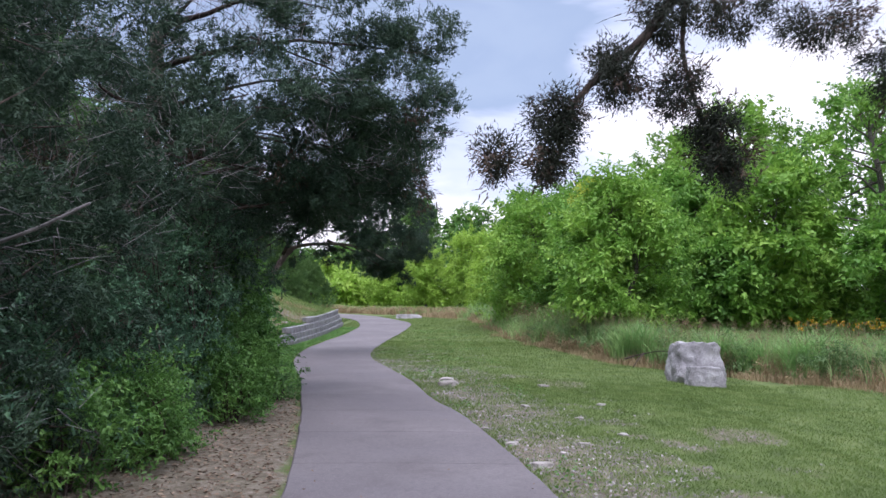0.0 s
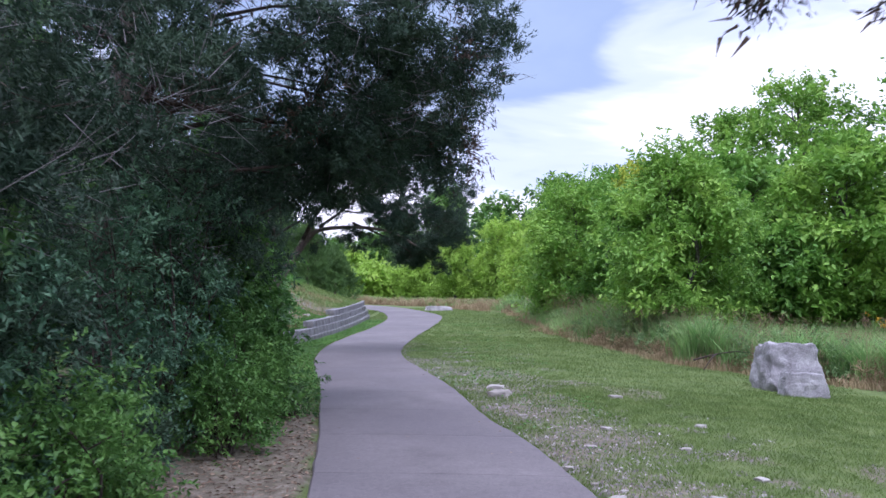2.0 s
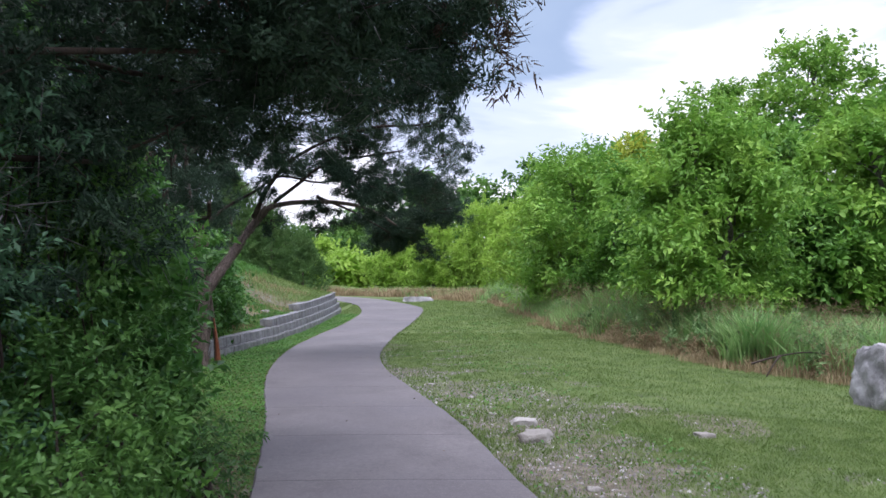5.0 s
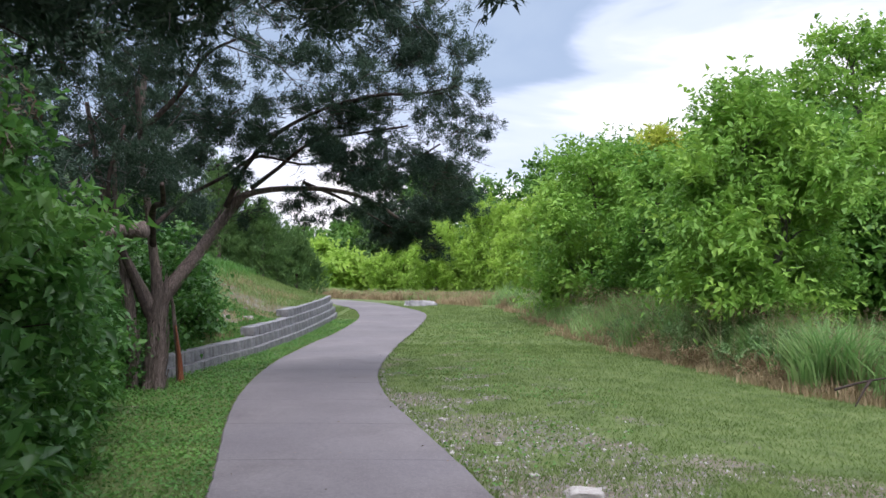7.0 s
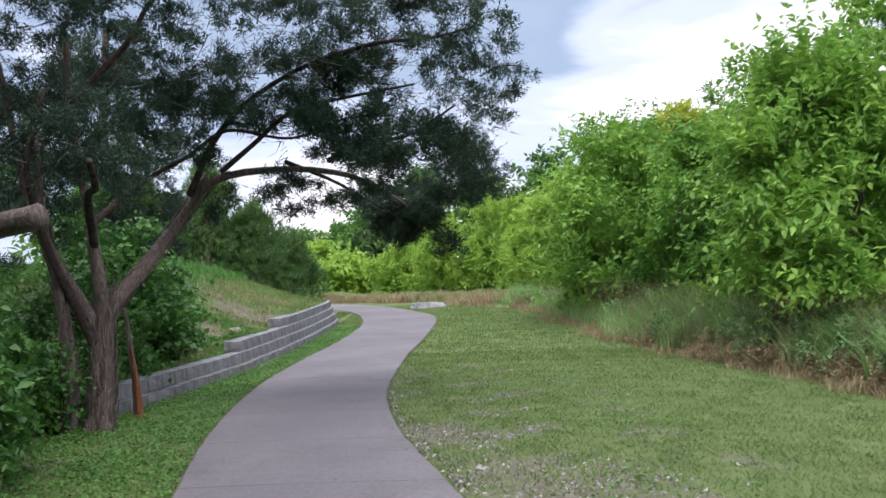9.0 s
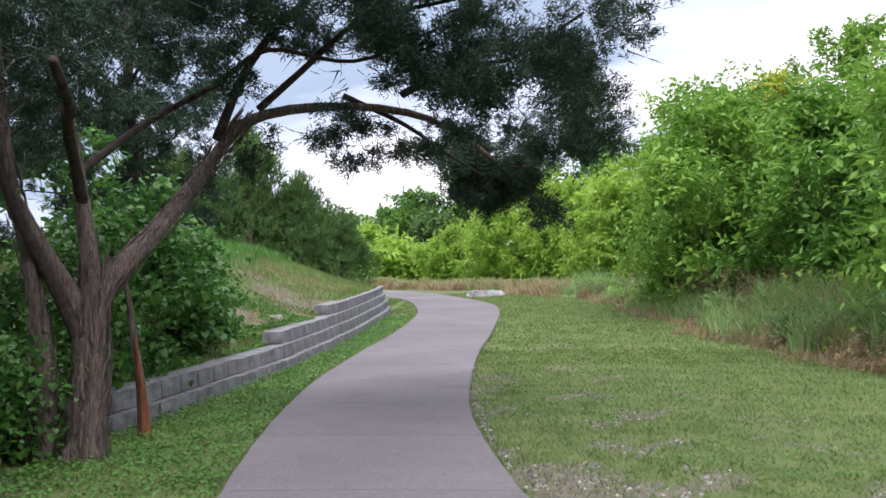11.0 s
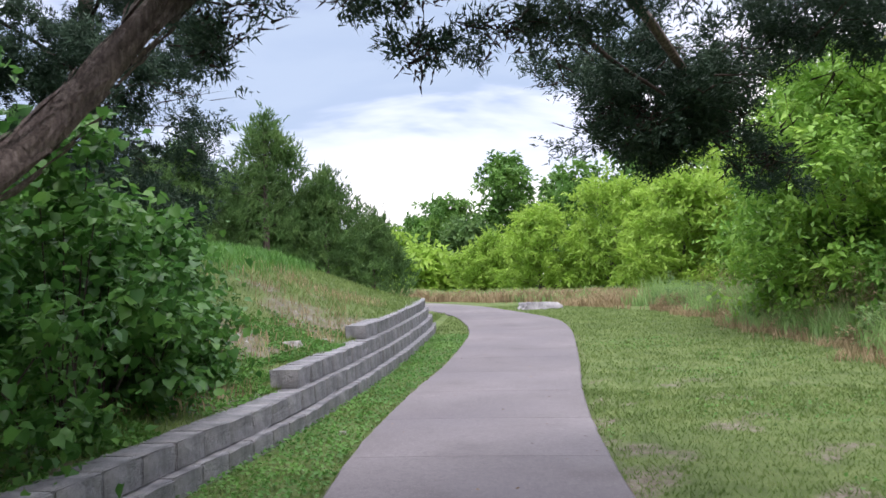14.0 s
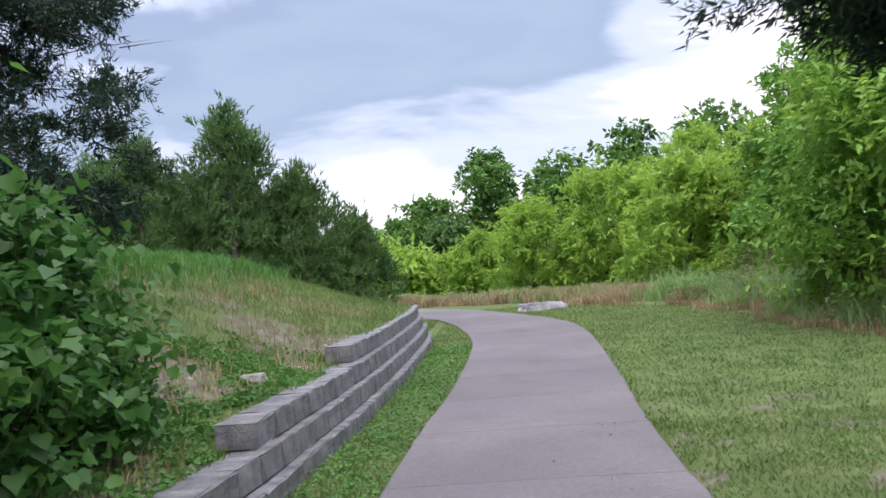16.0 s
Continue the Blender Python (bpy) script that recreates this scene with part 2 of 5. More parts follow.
def raw_mesh(name, v, f, material, smooth=False):
    """A mesh from arrays: v (n, 3) and f (m, 3 or 4)."""
    v, f = np.asarray(v, np.float32), np.asarray(f, np.int32)
    me = bpy.data.meshes.new(name)
    me.vertices.add(len(v))
    me.vertices.foreach_set("co", v.ravel())
    me.loops.add(f.size)
    me.loops.foreach_set("vertex_index", f.ravel())
    me.polygons.add(len(f))
    me.polygons.foreach_set("loop_start", np.arange(0, f.size, f.shape[1], dtype=np.int32))
    if smooth:
        me.polygons.foreach_set("use_smooth", np.ones(len(f), bool))
    me.update(calc_edges=True)
    me.materials.append(material)
    return me


def child(ob, parent):
    ob.parent = parent
    return ob


def part(name, me, parent, label=""):
    ob = child(new(name, me), parent)
    if label:
        ob["label"] = label
    return ob


def base(name, x, y, z, label, category, group="", kind=""):
    """An Empty at the base of a thing, that parents its parts."""
    ob = tagged(new(name), label, category, group, kind)
    ob.location = (x, y, z)
    return ob


def unit(a):
    return a / np.maximum(np.linalg.norm(a, axis=-1, keepdims=True), 1e-9)


def scatter_dirs(n, r):
    return unit(r.normal(size=(n, 3)))


def leaves(p, d, length, width, r, fold=0.25):
    """Diamond leaves, folded along the midrib: p (n, 3) their stalks, d their directions."""
    n = len(p)
    d = unit(d)
    side = unit(np.cross(d, np.array([0, 0, 1.0]) + 0.8 * scatter_dirs(n, r)))
    up = np.cross(side, d)
    length, width = np.broadcast_to(length, n)[:, None], np.broadcast_to(width, n)[:, None]
    mid = p + d * length * 0.42
    v = np.stack([p, mid + side * width / 2 + up * width * fold, p + d * length - up * length * 0.12, mid - side * width / 2 + up * width * fold], 1)
    i = np.arange(n)[:, None] * 4
    f = np.concatenate([i + [0, 1, 2], i + [0, 2, 3]])
    return v.reshape(-1, 3), f


def broad_leaves(p, d, size, r):
    """Large heart-shaped leaves of six corners."""
    n = len(p)
    d = unit(d)
    side = unit(np.cross(d, np.array([0, 0, 1.0]) + 0.5 * scatter_dirs(n, r)))
    up = np.cross(side, d)
    s = np.broadcast_to(size, n)[:, None]
    pts = [(0.0, 0, 0), (-0.06, 0.42, 0.10), (0.42, 0.50, 0.12), (1.0, 0.0, -0.18), (0.42, -0.50, 0.12), (-0.06, -0.42, 0.10)]
    v = np.stack([p + d * s * a + side * s * b + up * s * c for a, b, c in pts], 1)
    i = np.arange(n)[:, None] * 6
    f = np.concatenate([i + [0, 1, 2], i + [0, 2, 3], i + [0, 3, 4], i + [0, 4, 5]])
    return v.reshape(-1, 3), f


def needles(p, d, length, width, r):
    """Single slim triangles, for cedar sprays and short grass."""
    n = len(p)
    d = unit(d)
    side = unit(np.cross(d, scatter_dirs(n, r)))
    length, width = np.broadcast_to(length, n)[:, None], np.broadcast_to(width, n)[:, None]
    v = np.stack([p - side * width / 2, p + side * width / 2, p + d * length], 1)
    return v.reshape(-1, 3), np.arange(n * 3).reshape(-1, 3)


def blades(p, lean, height, width, r):
    """Tall grass blades that bend over: three triangles each."""
    n = len(p)
    h, w = np.broadcast_to(height, n)[:, None], np.broadcast_to(width, n)[:, None]
    side = unit(np.cross(lean + 1e-6, [0, 0, 1.0]) + 0.6 * scatter_dirs(n, r) * [1, 1, 0.1])
    up = np.array([0, 0, 1.0])
    m1, m2 = p + up * h * 0.55 + lean * h * 0.15, p + up * h * 0.9 + lean * h * 0.55
    v = np.stack([p - side * w / 2, p + side * w / 2, m1 - side * w * 0.45, m1 + side * w * 0.45, m2], 1)
    i = np.arange(n)[:, None] * 5
    f = np.concatenate([i + [0, 1, 3], i + [0, 3, 2], i + [2, 3, 4]])
    return v.reshape(-1, 3), f


def joined(*pieces):
    vs, fs, at = [], [], 0
    for v, f in pieces:
        vs.append(v)
        fs.append(f + at)
        at += len(v)
    return np.concatenate(vs), np.concatenate(fs)


def curve_points(pts, n):
    """Catmull-Rom through the points: n samples."""
    q = np.asarray(pts, float)
    q = np.vstack([2 * q[0] - q[1], q, 2 * q[-1] - q[-2]])
    t = np.linspace(0, len(pts) - 1 - 1e-9, n)
    i = t.astype(int)
    u = (t - i)[:, None]
    a, b, c, d = q[i], q[i + 1], q[i + 2], q[i + 3]
    return 0.5 * (2 * b + (c - a) * u + (2 * a - 5 * b + 4 * c - d) * u**2 + (3 * b - a - 3 * c + d) * u**3)


def tube(pts, r0, r1, sides=6, n=None, rough=0.0, flare=0.0, r=rng):
    """A tapering limb through the points; rough: how far its skin waves; flare: how much wider the foot is."""
    n = n or max(4, len(pts) * 4)
    c = curve_points(pts, n)
    tan = unit(np.gradient(c, axis=0))
    ref = np.where(np.abs(tan[:, 2:3]) > 0.9, [[1.0, 0, 0]], [[0, 0, 1.0]])
    a = unit(np.cross(tan, ref))
    for i in range(1, n):
        a[i] = unit(a[i - 1] - tan[i] * (a[i - 1] @ tan[i]))
    b = np.cross(tan, a)
    u = np.linspace(0, 1, n)
    rad = (r0 + (r1 - r0) * u**0.8) * (1 + flare * np.exp(-u * 9))
    ang = np.linspace(0, 2 * np.pi, sides, endpoint=False)
    wave = 1 + rough * (0.6 * np.sin(ang * 3 + 1.3)[None] + 0.5 * np.sin(ang * 5 + u[:, None] * 3) + 0.35 * r.normal(size=(n, sides)))
    v = c[:, None] + (a[:, None] * np.cos(ang)[None, :, None] + b[:, None] * np.sin(ang)[None, :, None]) * (rad[:, None] * wave)[..., None]
    i, j = np.arange(n - 1)[:, None], np.arange(sides)[None]
    k2 = (j + 1) % sides
    f = np.stack([i * sides + j, i * sides + k2, (i + 1) * sides + k2, (i + 1) * sides + j], -1).reshape(-1, 4)
    v = np.concatenate([v.reshape(-1, 3), c[-1:], c[:1]])
    caps = [[(n - 1) * sides + q, (n - 1) * sides + (q + 1) % sides, n * sides, n * sides] for q in range(sides)]
    return v, np.concatenate([f, np.asarray(caps)])


def tri(vf):
    """Quads (with doubled corners at the tips) to triangles."""
    v, f = vf
    t = np.concatenate([f[:, [0, 1, 2]], f[:, [0, 2, 3]]])
    return v, t[(t[:, 0] != t[:, 1]) & (t[:, 1] != t[:, 2]) & (t[:, 0] != t[:, 2])]


def thin_twigs(p, q, width, r):
    """Straight three-sided twigs from p to q."""
    d = unit(q - p)
    a = unit(np.cross(d, scatter_dirs(len(p), r)))
    b = np.cross(d, a)
    w = np.broadcast_to(width, len(p))[:, None]
    v = np.stack([p + a * w, p - a * w * 0.5 + b * w * 0.87, p - a * w * 0.5 - b * w * 0.87, q], 1)
    i = np.arange(len(p))[:, None] * 4
    f = np.concatenate([i + [0, 1, 3], i + [1, 2, 3], i + [2, 0, 3]])
    return v.reshape(-1, 3), f


def smooth(x, a, b):
    t = np.clip((np.asarray(x, float) - a) / (b - a), 0, 1)
    return t * t * (3 - 2 * t)


def wavy(x, y, s, seed=0.0):
    """Cheap, smooth ups and downs of about 1 unit, for patches."""
    x, y = np.asarray(x, float) / s + seed * 3.1, np.asarray(y, float) / s - seed * 1.7
    return (np.sin(x * 1.7 + 1.3 * np.sin(y * 1.1)) + np.sin(y * 1.9 + 1.1 * np.sin(x * 1.3 + 2)) + 0.6 * np.sin(2.9 * x + 2.3 * y) + 0.5 * np.sin(4.7 * x - 3.9 * y)) / 3


# ---- the plan ----
# path: y, left edge, right edge
EDGES = np.array([(-14, -0.3, 2.0), (-4, -0.55, 1.75), (2, -0.85, 1.35), (6.7, -1.23, 0.97), (11, -1.83, 0.37), (13, -2.18, -0.1), (16, -2.72, -0.58), (19, -3.38, -1.24),
                  (21.3, -3.80, -1.74), (24, -4.12, -2.07), (27, -4.29, -2.12), (30, -4.21, -2.04), (33, -4.02, -1.84), (37.5, -3.92, -1.6),
                  (40, -4.04, -1.56), (42, -4.28, -1.65), (44, -4.6, -2.05), (46, -5.1, -2.65), (48, -5.85, -3.35), (50, -7.0, -4.1), (53.5, -9.3, -6.2), (56, -12.5, -9.4), (58, -17, -14)])


def path_left(y):
    return np.interp(y, EDGE_Y, EDGE_L)


def path_right(y):
    return np.interp(y, EDGE_Y, EDGE_R)


_fine = curve_points(EDGES, 400)
EDGE_Y, EDGE_L, EDGE_R = _fine[:, 0], _fine[:, 1], _fine[:, 2]


def path_z(y):
    return np.interp(y, [-20, 28, 33, 38, 44, 50, 56, 90, 400], [0, 0, 0.10, 0.23, 0.36, 0.50, 0.60, 0.8, 1.0])


WALL_Y = np.array([22.3, 24, 25.4, 27, 28.5, 30.5, 33, 36, 38.5, 40.4])
WALL_X = np.array([-5.46, -5.26, -5.15, -5.02, -4.94, -4.83, -4.75, -4.71, -4.74, -4.88])
COURSE = 0.20
WALL_END = 40.5


def wall_x(y):
    return np.interp(y, WALL_Y, WALL_X)


def wall_top(y):
    y = np.asarray(y, float)
    n = 2 + (y > 28.0) + (y > 31.5)
    return np.where((y > 22.3) & (y < WALL_END), path_z(y) + n * COURSE, path_z(y))


# edge of the mown grass on the right: y, x
MOWN = np.array([(-40, 14), (8, 12.5), (14, 10.2), (16.3, 9.0), (18.6, 7.6), (20.3, 6.6), (21.6, 5.5), (23.2, 4.7), (25.3, 3.95), (28, 3.2), (30.5, 2.65), (34, 2.35), (38, 2.1), (42, 2.0), (44.5, 1.9), (46.5, 0.6), (48.5, -1.0), (50, -1.9), (52, -3.2), (54.5, -5.4), (57.5, -11), (59.5, -20)])


def mown_x(y):
    return np.interp(y, MOWN[:, 0], MOWN[:, 1])


def height(x, y):
    x, y = np.asarray(x, float), np.asarray(y, float)
    z = path_z(y)
    z = z - 0.052 * np.clip(x - 0.8, 0, 6) * (1 - smooth(y, 22, 34))
    z = z + 0.35 * smooth(x, 9, 40) * smooth(y, 10, 40)
    left = path_left(y) - x
    z = z + 0.16 * smooth(left, 0.3, 4) * (1 - smooth(y, 20, 23))
    behind = np.where((y > 22.3) & (y < WALL_END), wall_x(y) - 0.16 - x, -1)
    top = COURSE * (2 + smooth(y, 28.1, 29.6) + smooth(y, 31.6, 33.1)) * (1 - smooth(y, 40.1, 40.4)) - 0.06
    slope = smooth(behind, 0.0, 0.22) * top + np.clip(behind - 0.2, 0, None) * 0.0
    rise = 1.6 * smooth(wall_x(y) - 0.1 - x, 0.0, 5.0) * smooth(y, 24, 33) * (1 - smooth(y, 37, 53))
    z = z + np.where(behind > 0, np.maximum(slope, 0), 0) * (1 - smooth(behind, 1.0, 5.0) * 0.35) + rise * np.where(x < -4.6, 1, 0)
    z = z + 0.035 * wavy(x, y, 2.4) * smooth(np.abs(x - (path_left(y) + path_right(y)) / 2), 1.4, 3)
    return z


def on_path(x, y, grow=0.0):
    return (x > path_left(y) - grow) & (x < path_right(y) + grow)


def bareness(x, y):
    """How bare of grass the ground is: stony soil by the path, patches on the bank and the lawn, the trodden strip under the cedars."""
    x, y = np.asarray(x, float), np.asarray(y, float)
    right, left = x - path_right(y), path_left(y) - x
    stony = (1 - smooth(right, 0.5, 3.0)) * smooth(right, -0.1, 0.1) * (1 - smooth(y, 16, 25)) * (0.64 + 0.42 * wavy(x, y, 0.8))
    patch = smooth(wavy(x, y, 1.5, 2.0), 0.42, 0.75) * (right > 0) * (1 - smooth(y, 24, 34)) * (1 - smooth(right, 3.5, 6)) * 0.7
    speckle = smooth(wavy(x, y, 0.42, 21.0), 0.1, 0.6) * (right > 0) * (1 - smooth(right, 1.8, 4.6)) * (1 - smooth(y, 28, 38)) * 0.7
    under = (left > 0) * (1 - smooth(y, 12.5, 15.5)) * (0.85 + 0.2 * wavy(x, y, 0.9, 1.0))
    wooded = (left > 1.0) * (1 - smooth(y, 20, 22.5)) * (0.35 + 0.3 * wavy(x, y, 1.3, 9))
    bank = smooth(wavy(x, y, 0.8, 4.0), -0.25, 0.35) * (wall_x(y) - x > 0.25) * (y > 23.5) * (y < 34) * (wall_x(y) - x < 3.3) * 0.62
    lip = (np.abs(right - 0.05) < 0.06) * 0.4 + (np.abs(left - 0.05) < 0.06) * 0.4
    return np.clip(np.maximum.reduce([stony, patch, speckle, under, wooded, bank, lip]), 0, 1)


# ---- ground: one sheet to the horizon ----
def steps(lo, hi, step, far):
    mid = np.arange(lo, hi + 1e-6, step)
    grow = step * 1.28 ** np.arange(1, 60)
    out_ = np.cumsum(grow)
    out_ = out_[out_ < far]
    return np.concatenate([lo - out_[::-1], mid, hi + out_])


gx, gy = steps(-10, 9, 0.18, 3500), steps(2, 54, 0.26, 3500)
X, Y = np.meshgrid(gx, gy, indexing="ij")
Z = height(X, Y)
Z = np.where(on_path(X, Y, 0.04), path_z(Y) - 0.05, Z)
nx, ny = X.shape
ii, jj = np.meshgrid(np.arange(nx - 1), np.arange(ny - 1), indexing="ij")
quads = np.stack([ii * ny + jj, (ii + 1) * ny + jj, (ii + 1) * ny + jj + 1, ii * ny + jj + 1], -1).reshape(-1, 4)
ground_me = raw_mesh("ground", np.stack([X, Y, Z], -1).reshape(-1, 3), quads, GROUND, True)
bare_at = ground_me.attributes.new("bare", "FLOAT", "POINT")
bare_at.data.foreach_set("value", bareness(X, Y).astype(np.float32).ravel())
ground = tagged(new("ground", ground_me), "mown green turf with bare stony soil patches", "ground", kind="structure")

# ---- trees and shrubs ----
def clump_points(blobs, per, r, spread=0.32, shell=0.55, lift=0.0):
    """Points in small clumps inside ellipsoids (x, y, z, rx, ry, rz, clumps), gathered towards their skins, with the way out from each blob."""
    ps, ds = [], []
    for x, y, z, rx, ry, rz, n in blobs:
        d = unit(scatter_dirs(n, r) * [1, 1, 1 - 0.4 * lift] + [0, 0, lift])
        c = np.array([x, y, z]) + d * [rx, ry, rz] * (shell + (1.03 - shell) * r.random((n, 1)) ** 0.6) * (1 + 0.12 * r.normal(size=(n, 1)))
        size = spread * (0.6 + 0.8 * r.random((n, 1, 1)))
        q = c[:, None] + r.normal(size=(n, per, 3)) * size * 0.55 * [1, 1, 0.75]
        ps.append(q.reshape(-1, 3))
        ds.append(np.repeat(d, per, 0))
    return np.concatenate(ps), np.concatenate(ds)


def padded(blobs, r, per=6, size=0.24):
    """The blobs broken up into small flat pads of foliage on and inside their skins."""
    out_ = []
    for x, y, z, rx, ry, rz, n in blobs:
        m = max(1, round(n / per))
        d = scatter_dirs(m, r)
        c = np.array([x, y, z]) + d * [rx, ry, rz] * (0.25 + 0.85 * r.random((m, 1)) ** 0.5)
        k2 = size * (0.55 + 0.9 * r.random(m)) * min(1.0, 1.6 * max(rx, rz))
        out_ += [(*c[i], k2[i], k2[i], k2[i] * 0.6, max(2, round(per * (k2[i] / size) ** 1.5))) for i in range(m)]
    return out_


def cedar_crown(blobs, r, tufts=9, blades_each=11, length=0.085, width=0.016, spread=0.30, droop=0.15, shell=0.35, pads=True):
    """Cedar foliage: tufts of slim sprays in ragged pads."""
    p, d = clump_points(padded(blobs, r) if pads else blobs, tufts, r, spread, shell)
    axis = unit(d * 0.5 + scatter_dirs(len(p), r) * 0.8 + [0, 0, -droop])
    n = len(p) * blades_each
    a = unit(np.repeat(axis, blades_each, 0) + 0.75 * scatter_dirs(n, r))
    q = np.repeat(p, blades_each, 0) + np.repeat(axis, blades_each, 0) * (r.random((n, 1)) * 0.10) + r.normal(size=(n, 3)) * 0.02
    return needles(q, a, length * (0.6 + 0.8 * r.random(n)), width * (0.7 + 0.6 * r.random(n)), r)


def leafy_crown(blobs, r, shoots=6, each=8, length=0.10, width=0.045, reach=0.45, droop=0.3, shell=0.5, spread=0.3, rise=0.45, lift=0.0):
    """Leaves set along short shoots that grow out of ragged clumps."""
    c, d = clump_points(blobs, 1, r, spread * 0.3, shell, lift)
    n = len(c) * shoots
    c, d = np.repeat(c, shoots, 0) + r.normal(size=(n, 3)) * spread * 0.45, np.repeat(d, shoots, 0)
    s = unit(d * 0.9 + [0, 0, rise] + 0.7 * scatter_dirs(n, r))
    span = (reach * (0.35 + 1.0 * r.random(n) ** 1.5))[:, None, None]
    t = ((np.arange(each) + 0.6) / each)[None, :, None] + 0.05 * r.normal(size=(n, each, 1))
    p = c[:, None] + s[:, None] * t * span - np.array([0, 0, 1.0]) * t**2 * span * droop
    out_side = unit(np.cross(s, scatter_dirs(n, r)))[:, None] * np.where(np.arange(each) % 2, 1, -1)[None, :, None]
    a = (s[:, None] * 0.6 + out_side * 0.8 + 0.35 * r.normal(size=(n, each, 3)) + [0, 0, -0.2]).reshape(-1, 3)
    m = n * each
    return leaves(p.reshape(-1, 3), a, length * (0.6 + 0.7 * r.random(m)), width * (0.6 + 0.7 * r.random(m)), r)


def thinned(blobs, share):
    return [(*b[:6], max(3, int(b[6] * share))) for b in blobs]


def inner_twigs(blobs, r, per, width, reach=0.9):
    """Crooked twigs that run outwards through each blob: two straight pieces each."""
    ps, qs, ws = [], [], []
    for x, y, z, rx, ry, rz, n in blobs:
        d = scatter_dirs(per, r)
        c, s = np.array([x, y, z]), np.array([rx, ry, rz])
        a = c + (d * 0.35 + 0.45 * r.normal(size=(per, 3)) * 0.6) * s
        way1 = unit(d + 0.7 * scatter_dirs(per, r)) * s * reach * (0.2 + 0.35 * r.random((per, 1)))
        m = a + way1
        ps += [a, m]
        qs += [m + way1 * 0.1, m + unit(way1 + 0.5 * np.linalg.norm(way1, axis=1, keepdims=True) * scatter_dirs(per, r)) * np.linalg.norm(way1, axis=1, keepdims=True) * 0.9]
        ws += [np.full(per, width), np.full(per, width * 0.7)]
    w = np.concatenate(ws)
    return thin_twigs(np.concatenate(ps), np.concatenate(qs), w * (0.6 + 0.8 * r.random(len(w))), r)


def shift(vf, at):
    return vf[0] - np.asarray(at, float), vf[1]


def limb_to(foot, blob, r, bend=0.35):
    a, b = np.asarray(foot, float), np.asarray(blob[:3], float)
    m = (a + b) / 2 + r.normal(size=3) * 0.12 * np.linalg.norm(b - a) + [0, 0, bend * 0.3]
    return [a, (a * 0.6 + m * 0.4) + r.normal(size=3) * 0.05, m, b]


def tree(name, foot, trunk_pts, trunk_r, blobs, crown_mesh, label, category, bark, limb_r=0.05, twig_n=14, twig_w=0.008, seed=1, group="", crown_label="", fork=0.5, trunk_sides=12, limb_sides=6):
    """A tree: tapered trunk, a limb to each mass of foliage, twigs and a crown."""
    r = np.random.default_rng(seed)
    at = np.asarray(foot, float)
    root = base(name, *foot, label, category, group)
    trunk = curve_points(trunk_pts, 24)
    part("trunk", raw_mesh("trunk", *shift(tri(tube(trunk_pts, trunk_r, trunk_r * 0.45, trunk_sides, 22, 0.10, 0.55, r)), at), bark, True), root)
    for bl in blobs:
        near = trunk[int(len(trunk) * fork):]
        start = near[np.argmin(np.linalg.norm(near - [bl[0], bl[1], bl[2] - 0.6], axis=1))]
        part("limb", raw_mesh("limb", *shift(tri(tube(limb_to(start, bl, r), limb_r * (0.7 + 0.6 * r.random()), limb_r * 0.2, limb_sides, 7, 0.05, 0.0, r)), at), BRANCH if bark is BARK else bark, True), root)
    if twig_n:
        tagged(part("twig_tangle", raw_mesh("twig_tangle", *shift(inner_twigs(blobs, r, twig_n, twig_w), at), BRANCH), root), kind="stuff")
    tagged(part("crown", raw_mesh("crown", *shift(crown_mesh[0], at), crown_mesh[1]), root, crown_label), kind="stuff")
    return root


def envelope(x, y, z0, h, rad, r, n=30, skirt=0.0, clumps=22, squash=0.75):
    """Foliage masses, large and small, that fill an uneven tree-shaped outline from z0 + skirt * h up to z0 + h."""
    out_ = []
    lobe = r.random(3) * 6.28
    for i in range(n):
        u = (i + r.random()) / n
        a = i * 2.4 + r.normal() * 0.5
        w = rad * math.sin(math.pi * min(0.97, 0.20 + 0.76 * u)) ** 0.75 * (1 + 0.22 * math.sin(2 * a + lobe[0]) + 0.15 * math.sin(3 * a + lobe[1] + 3 * u))
        off = w * (0.45 + 0.45 * r.random())
        s = rad * (0.20 + 0.18 * r.random()) * (1 - 0.3 * u)
        zz = z0 + h * (skirt + (1 - skirt) * u)
        out_.append((x + off * math.cos(a), y + off * math.sin(a), max(z0 + s * 0.5, min(zz, z0 + h - s * squash)), s, s, s * squash, max(4, int(clumps * (s / rad / 0.29) ** 2))))
    return out_


